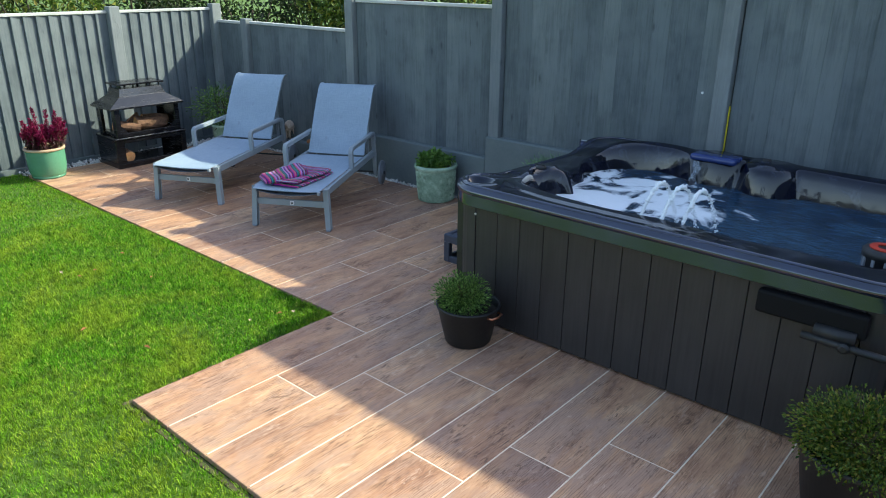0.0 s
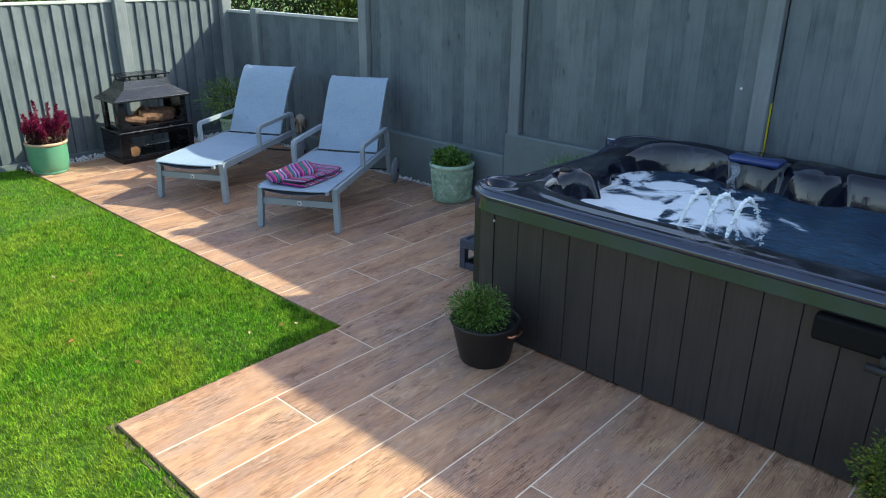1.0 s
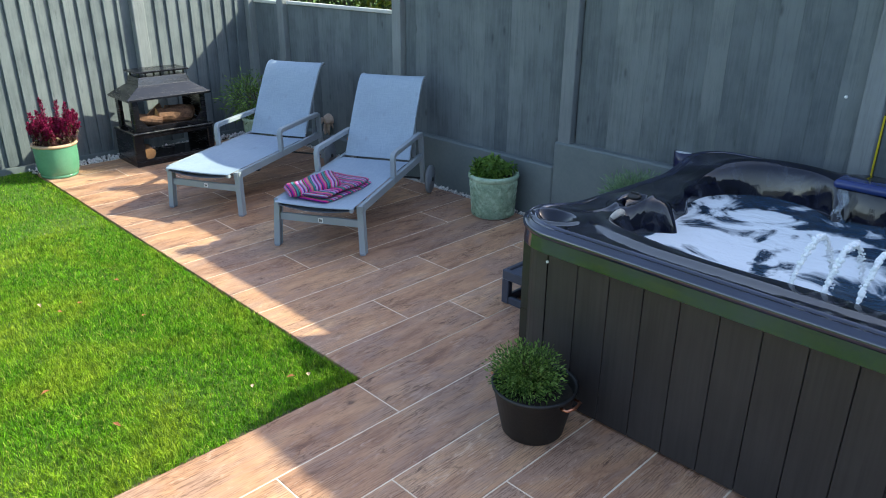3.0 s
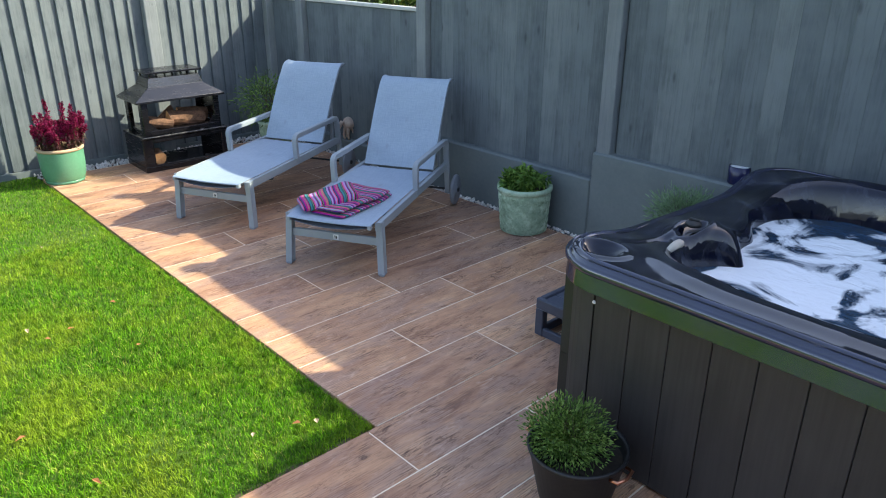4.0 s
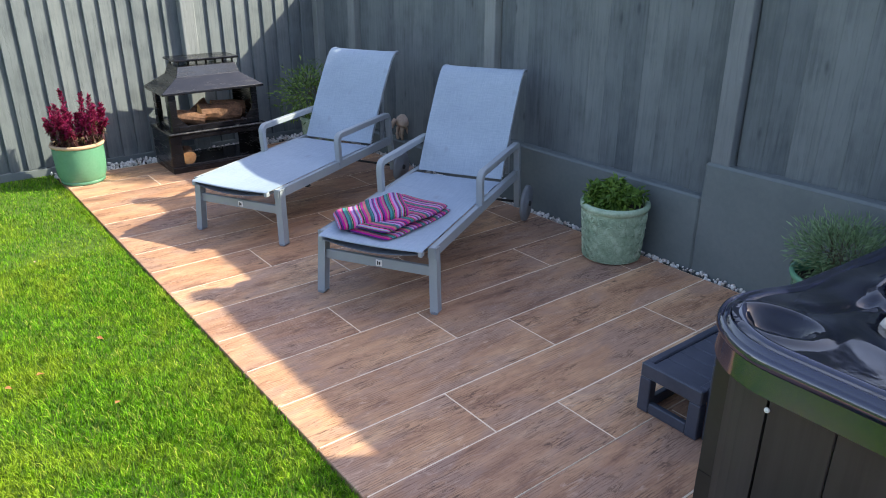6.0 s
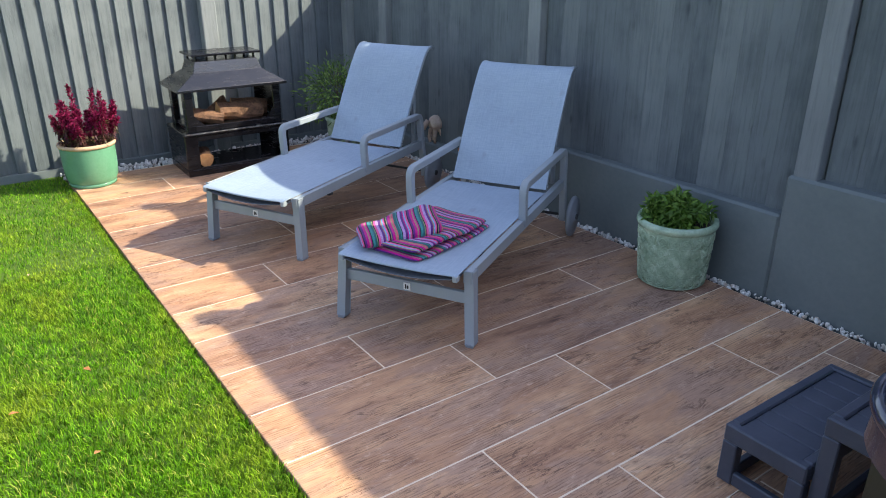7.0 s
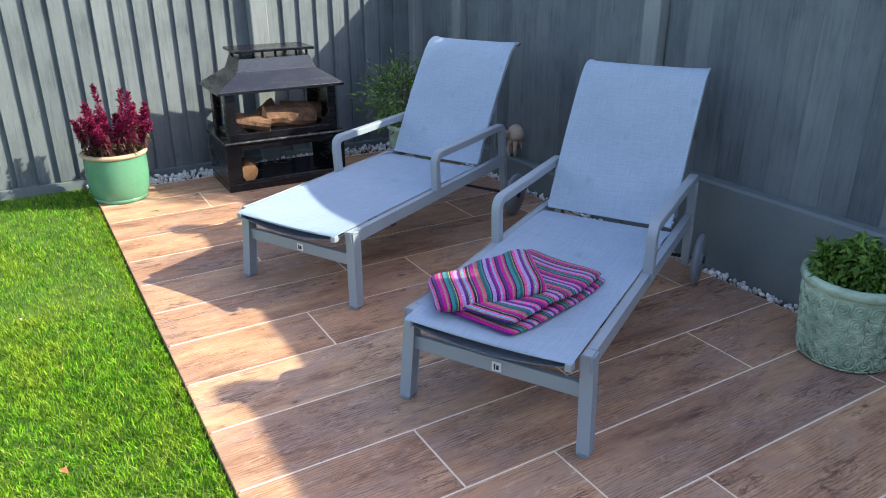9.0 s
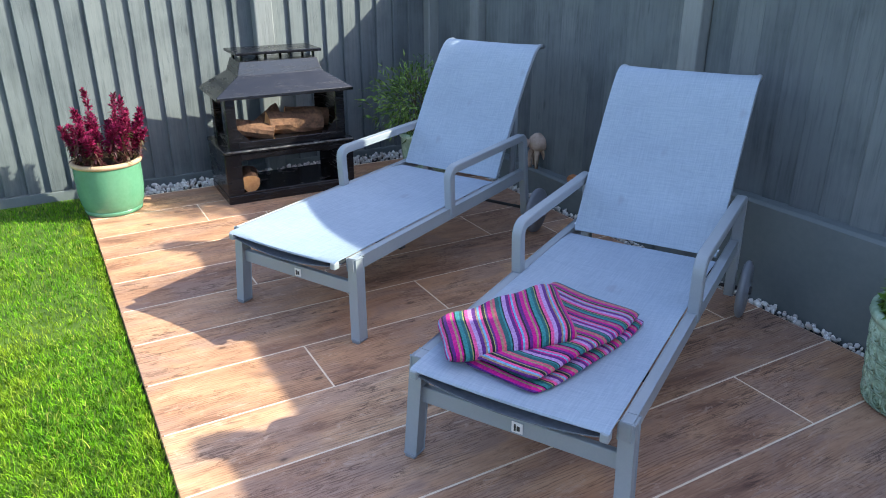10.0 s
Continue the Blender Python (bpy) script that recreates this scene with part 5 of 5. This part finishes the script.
part("base_plinth", box(TX0 + 0.085 - TCX, TX1 - 0.085 - TCX, TY0 + 0.085 - TCY, TY1 - 0.085 - TCY, 0.0, 0.03), M_PLASTIC_BLACK, tub)
for sx in (0, 1):
    for sy in (0, 1):
        bm = bmesh.new()
        cx, cy, a0 = ((TX0, TX1)[sx], (TY0, TY1)[sy], 0)
        r = 0.14
        ox = cx + (r + 0.052) * (1 - 2 * sx)
        oy = cy + (r + 0.052) * (1 - 2 * sy)
        arc = []
        for i in range(9):
            a = radians(90 * i / 8)
            arc.append((ox - (1 - 2 * sx) * r * math.cos(a), oy - (1 - 2 * sy) * r * math.sin(a)))
        arc = [(arc[0][0], arc[0][1] + 0.03 * (1 - 2 * sy))] + arc + [(arc[-1][0] + 0.03 * (1 - 2 * sx), arc[-1][1])]
        loop = arc + [(ox + 0.03 * (1 - 2 * sx), oy + 0.03 * (1 - 2 * sy))]
        lo = [bm.verts.new((x - TCX, y - TCY, 0.014)) for x, y in loop]
        hi = [bm.verts.new((x - TCX, y - TCY, 0.699)) for x, y in loop]
        for k in range(len(loop)):
            j = (k + 1) % len(loop)
            bm.faces.new((lo[k], lo[j], hi[j], hi[k]))
        bm.faces.new(hi)
        post = part("corner_panel", bm, M_CABINET, tub, "rounded corner panel")
        if sx + sy == 0:
            part("screw", lathe([(0, 0), (0.007, 0), (0.006, 0.004), (0, 0.006)], 12), M_WHITE, post, "pale screw head", m=pose(-2.398 - TCX, 2.4615 - TCY, 0.645, 90, 0, 0))


def tub_boards(length, place, pitch=0.151):
    n = round(length / pitch)
    p = length / n
    me = mesh_of("board", box(-p / 2 + 0.0012, p / 2 - 0.0012, 0, 0.02, 0.014, 0.699, 0.0025), M_CABINET)
    for i in range(n):
        link("board", me, tub, m=place(p * (i + 0.5)))


fx0, fx1 = TX0 + 0.225, TX1 - 0.225
tub_boards(fx1 - fx0, lambda s: pose(fx0 + s - TCX, TY0 + 0.054 - TCY, 0))
tub_boards(TY1 - TY0 - 0.45, lambda s: pose(TX0 + 0.054 - TCX, TY1 - 0.225 - s - TCY, 0, 0, 0, -90))

# water with a gently swirling surface
bm = bmesh.new()
n1, n2 = 60, 46
g = {}
for i in range(n1 + 1):
    for j in range(n2 + 1):
        x, y = -2.45 + 2.1 * i / n1, 2.56 + 1.46 * j / n2
        z = WATER_Z + 0.004 * noise.noise((x * 5, y * 5, 0)) + 0.003 * noise.noise((x * 14, y * 14, 3))
        g[i, j] = bm.verts.new((x + 1.40, y - 3.29, z))
for i in range(n1):
    for j in range(n2):
        bm.faces.new((g[i, j], g[i + 1, j], g[i + 1, j + 1], g[i, j + 1]))
part("water", bm, M_WATER, tub, "blue water with swirls of white foam", True, pose(-1.40 - TCX, 3.29 - TCY, 0))

# three arching jets
for k in range(3):
    bm = bmesh.new()
    x0 = -1.505 + 0.104 * k
    for i in range(330):
        f = (i / 329)
        y = 2.585 + 0.40 * f
        z = 0.745 + 0.88 * f * (1 - f) + (-0.075) * f
        spread = 0.002 + 0.004 * f
        thin = 1.0 if f < 0.55 else 0.55
        bmesh.ops.create_icosphere(bm, subdivisions=1, radius=R.uniform(0.0045, 0.0095) * thin, matrix=Matrix.Translation((x0 + R.gauss(0, spread) - TCX + 0.03 * f, y + R.gauss(0, spread) - TCY, z + R.gauss(0, spread))))
    part("water_jet", bm, M_SPRAY, tub, "arching white jet of water", True)

# waterfall spout with a thin sheet of water
sp = part("waterfall_spout", box(-1.80 - TCX, -1.51 - TCX, 3.835 - TCY, 3.97 - TCY, 0.805, 0.847, 0.019, None, 3), M_BLUE_LIGHT, tub, "translucent blue waterfall spout", True)
bm = bmesh.new()
prev = None
for i in range(9):
    f = i / 8
    y, z = 3.826 - 0.05 * f ** 0.5, 0.808 - 0.138 * f
    row = [bm.verts.new((x - TCX + 0.012 * math.sin(9 * f + x * 30), y - TCY + 0.004 * math.sin(x * 60), z)) for x in [-1.755 + 0.0045 * q for q in range(11)]]
    if prev:
        for a in range(10):
            bm.faces.new((prev[a], prev[a + 1], row[a + 1], row[a]))
    prev = row
bmesh.ops.solidify(bm, geom=bm.faces[:], thickness=0.002)
part("falling_water", bm, M_FALL, sp, "thin clear sheet of water", True)

# dials, pillow, filter float
for x, y, z in ((-2.368, 3.04, 0.806), (-1.36, 3.93, 0.845)):
    d = part("dial", lathe([(0, 0), (0.030, 0), (0.032, 0.012), (0.022, 0.020), (0, 0.022)], 24), M_PLASTIC_BLACK, tub, "black control dial", True, pose(x - TCX, y - TCY, z - 0.01))
    part("grip", box(-0.022, 0.022, -0.005, 0.005, 0.018, 0.030, 0.003), M_PLASTIC_BLACK, d)
pl = part("pillow", tube([(-2.335 - TCX + 0.02 * math.sin(a), 2.78 + 0.12 * (a / 3.14) - TCY, 0.79 - 0.035 * (1 - math.sin(a))) for a in [0.31 * i for i in range(11)]], [0.005, 0.010, 0.013, 0.015, 0.016, 0.016, 0.016, 0.015, 0.013, 0.010, 0.005], 10), M_PILLOW, tub, "beige foam head pillow", True)
sk = part("skimmer", lathe([(0, 0.64), (0.085, 0.64), (0.085, 0.665), (0.07, 0.67), (0.07, 0.745), (0.085, 0.75), (0.085, 0.775), (0.075, 0.785), (0, 0.785)], 28), M_PLASTIC_BLACK, tub, "black floating skimmer basket", True, pose(-0.50 - TCX, 2.80 - TCY, 0.05))
part("ring", lathe([(0.03, 0.786), (0.06, 0.786), (0.06, 0.790), (0.03, 0.790)], 28), M_RED, sk, "red ring on top")
for i in range(10):
    a = 2 * math.pi * i / 10
    part("slat", box(-0.004, 0.004, -0.006, 0.006, 0.67, 0.75), M_PLASTIC_GREY, sk, m=pose(0.075 * math.cos(a), 0.075 * math.sin(a), 0, 0, 0, math.degrees(a)))

# cover lifter on the cabinet's front
cl = part("cover_lifter", box(-0.86 - TCX, -0.44 - TCX, TY0 - 0.004 - TCY, TY0 + 0.054 - TCY, 0.572, 0.675, 0.014, None, 2), M_LIFTER, tub, "black cover lifter bracket")
part("pivot", tube([(-0.62 - TCX, TY0 - 0.028 + 0.02 - TCY, 0.575), (-0.47 - TCX, TY0 - 0.028 + 0.02 - TCY, 0.575)], 0.027, 14), M_PLASTIC_BLACK, cl, "", True)
part("arm", tube([(-0.66 - TCX, TY0 - 0.028 + 0.005 - TCY, 0.543), (-0.25 - TCX, TY0 - 0.028 + 0.005 - TCY, 0.535)], 0.016, 12), M_PLASTIC_BLACK, cl, "", True)
part("knob", lathe([(0, 0), (0.022, 0), (0.022, 0.02), (0.012, 0.028), (0, 0.028)], 16), M_PLASTIC_BLACK, cl, m=pose(-0.50 - TCX, TY0 - 0.028 + 0.004 - TCY, 0.54, 90, 0, 0))

# ---- tub step ----
def tier(parent, x0, x1, y0, y1, z0, z1):
    part("front_beam", box(x0, x1, y0, y0 + 0.03, z1 - 0.058, z1, 0.005), M_STEP, parent)
    part("back_beam", box(x0, x1, y1 - 0.03, y1, z1 - 0.058, z1, 0.005), M_STEP, parent)
    part("side_beam", box(x0, x0 + 0.032, y0 + 0.03, y1 - 0.03, z1 - 0.058, z1, 0.005), M_STEP, parent)
    part("side_beam", box(x1 - 0.032, x1, y0 + 0.03, y1 - 0.03, z1 - 0.058, z1, 0.005), M_STEP, parent)
    n = 7
    p = (y1 - y0 - 0.06) / n
    me = mesh_of("slat", box(x0 + 0.032, x1 - 0.032, 0.0015, p - 0.0015, z1 - 0.03, z1 - 0.008, 0.003), M_STEP)
    for i in range(n):
        link("slat", me, parent, m=pose(0, y0 + 0.03 + p * i, 0))
    for x in (x0 + 0.024, x1 - 0.024):
        for y in (y0 + 0.02, y1 - 0.02):
            part("leg", box(x - 0.024, x + 0.024, y - 0.02, y + 0.02, z0, z1 - 0.058, 0.004), M_STEP, parent)
    for y in (y0 + 0.015, y1 - 0.015):
        part("stretcher", box(x0 + 0.048, x1 - 0.048, y - 0.012, y + 0.012, z0, z0 + 0.045, 0.004), M_STEP, parent)
    part("stretcher", box(x0 + 0.012, x0 + 0.036, y0 + 0.04, y1 - 0.04, z0, z0 + 0.045, 0.004), M_STEP, parent)


st = thing("tub_step", pose(0, 0, 0), "dark slate plastic two-tier slatted step beside the hot tub", "step")
tier(st, -3.130, -2.875, 3.035, 3.625, 0.0, 0.20)
tier(st, -2.870, -2.650, 3.06, 3.565, 0.0, 0.365)

# ---- trees and shrubs beyond the fences ----
def shrub(m, h, r, n, label, mat_leaf, leaf=0.075):
    t = thing("shrub", m, label, "shrub", "shrubs behind the fence")
    bm = bmesh.new()
    tube([(0, 0, -0.03), (0.02, 0.01, h * 0.3), (0.0, 0.03, h * 0.6)], [0.05, 0.035, 0.015], 8, bm)
    tips = []
    for i in range(12):
        a = R.uniform(0, 6.28)
        z = h * R.uniform(0.4, 0.9)
        tip = Vector((math.cos(a) * r * R.uniform(0.4, 0.85), math.sin(a) * r * R.uniform(0.4, 0.85), z))
        tube([(0, 0.01, h * R.uniform(0.1, 0.45)), tip * 0.55 + Vector((0, 0, 0.1 * h)), tip], [0.02, 0.012, 0.005], 6, bm)
        tips.append(tip)
    part("trunk", bm, M_BARK, t)
    it = []
    for i in range(n):
        c = R.choice(tips)
        d = rdir(0.15)
        p = c + d * r * 0.45 * R.random() ** 0.4
        p.z = min(max(0.1, p.z), h)
        it.append((p, rdir(-0.1), leaf * R.uniform(0.6, 1.3), leaf * 0.5 * R.uniform(0.7, 1.2), rdir(0.7)))
    link("crown", leaves_mesh("crown", it, mat_leaf, 0.2), t, "dense small leaves")
    return t


k = 0
for x, y, h, r in ((-8.9, 5.6, 2.3, 0.9), (-7.9, 6.0, 2.2, 0.9), (-7.0, 6.2, 2.4, 0.9), (-6.0, 6.1, 2.3, 0.9), (-9.6, 4.3, 2.3, 0.9), (-9.4, 3.0, 2.2, 0.9), (-9.5, 1.8, 2.3, 0.9), (-9.3, 0.6, 2.2, 0.9), (-9.6, -0.6, 2.3, 0.9), (-10.6, 2.6, 3.0, 1.1), (-10.4, 5.2, 3.0, 1.1), (-4.9, 6.4, 2.4, 0.8)):
    k += 1
    shrub(pose(x, y, 0, 0, 0, 40 * k), h, r, 2600, "dense dark green shrub behind the fence", M_LEAF_DARK if k % 3 else M_LEAF_HEDGE)
# placed and raised out of view so it blocks sun from the lounger's backrest
shrub(pose(-5.70, 5.06, 0), 2.28, 0.42, 4400, "reddish twiggy shrub behind the fence, raised to shade the lounger's back", M_LEAF_MAROON, 0.05)
shrub(pose(-3.97, 5.2, 0), 2.62, 0.42, 1500, "slim green shrub rising just over the fence", M_LEAF_BRIGHT, 0.06)

# ---- paving: wood-effect planks, one by one ----
def plank_mesh(w, l):
    """A plank with softly chamfered top edges; the origin lies at its corner."""
    bm = bmesh.new()
    c, h = 0.0022, 0.024
    ring = [[bm.verts.new((x, y, z)) for x, y in ((a, a), (w - a, a), (w - a, l - a), (a, l - a))] for a, z in ((0, -h), (0, -c), (c, 0))]
    for p, q in zip(ring, ring[1:]):
        for i in range(4):
            j = (i + 1) % 4
            bm.faces.new((p[i], p[j], q[j], q[i]))
    bm.faces.new(ring[-1])
    return mesh_of("plank", bm, M_PLANK)


paving = thing("paving", pose(0, 0, 0), "brown wood-effect porcelain plank paving with pale grout lines", "paving", kind="structure")
for name, (x0, x1, y0, y1) in {"grout": (PAVE_L, LAWN_X, LAWN_Y + 0.015, PAVE_Y), "grout_bed": (LAWN_X + 0.012, 3.15, LAWN_OUT + 0.015, PAVE_Y)}.items():
    part("grout", box(x0, x1, y0, y1, -0.025, -0.0012), M_GROUT, paving, "pale grout between the planks")
GAP = 0.0048
shared = {}
START = {1: 2.522, 2: 2.83, 0: 3.132}
for row in range(-13, 24):
    xa = ROW_X + PLANK_W * row
    xb = xa + PLANK_W
    xa, xb = max(xa, PAVE_L), min(xb, 3.15)
    xa, xb = (LAWN_X if abs(v - LAWN_X) < 0.06 else v for v in (xa, xb))
    if xb - xa < 0.03:
        continue
    lo = LAWN_Y + 0.002 if xb < LAWN_X + 0.1 else LAWN_OUT + 0.002
    y = START[row % 3] - 3 * PLANK_L
    while y < PAVE_Y:
        ya, yb = max(y, lo), min(y + PLANK_L, PAVE_Y)
        if ya - lo < 0.06:
            ya = lo
        y += PLANK_L
        if yb - ya < 0.06:
            continue
        key = (round(xb - xa, 3), round(yb - ya, 3))
        if key not in shared:
            shared[key] = plank_mesh(xb - xa - GAP, yb - ya - GAP)
        link("plank", shared[key], paving, m=pose(xa + GAP / 2, ya + GAP / 2, R.uniform(-0.0004, 0.0004)))
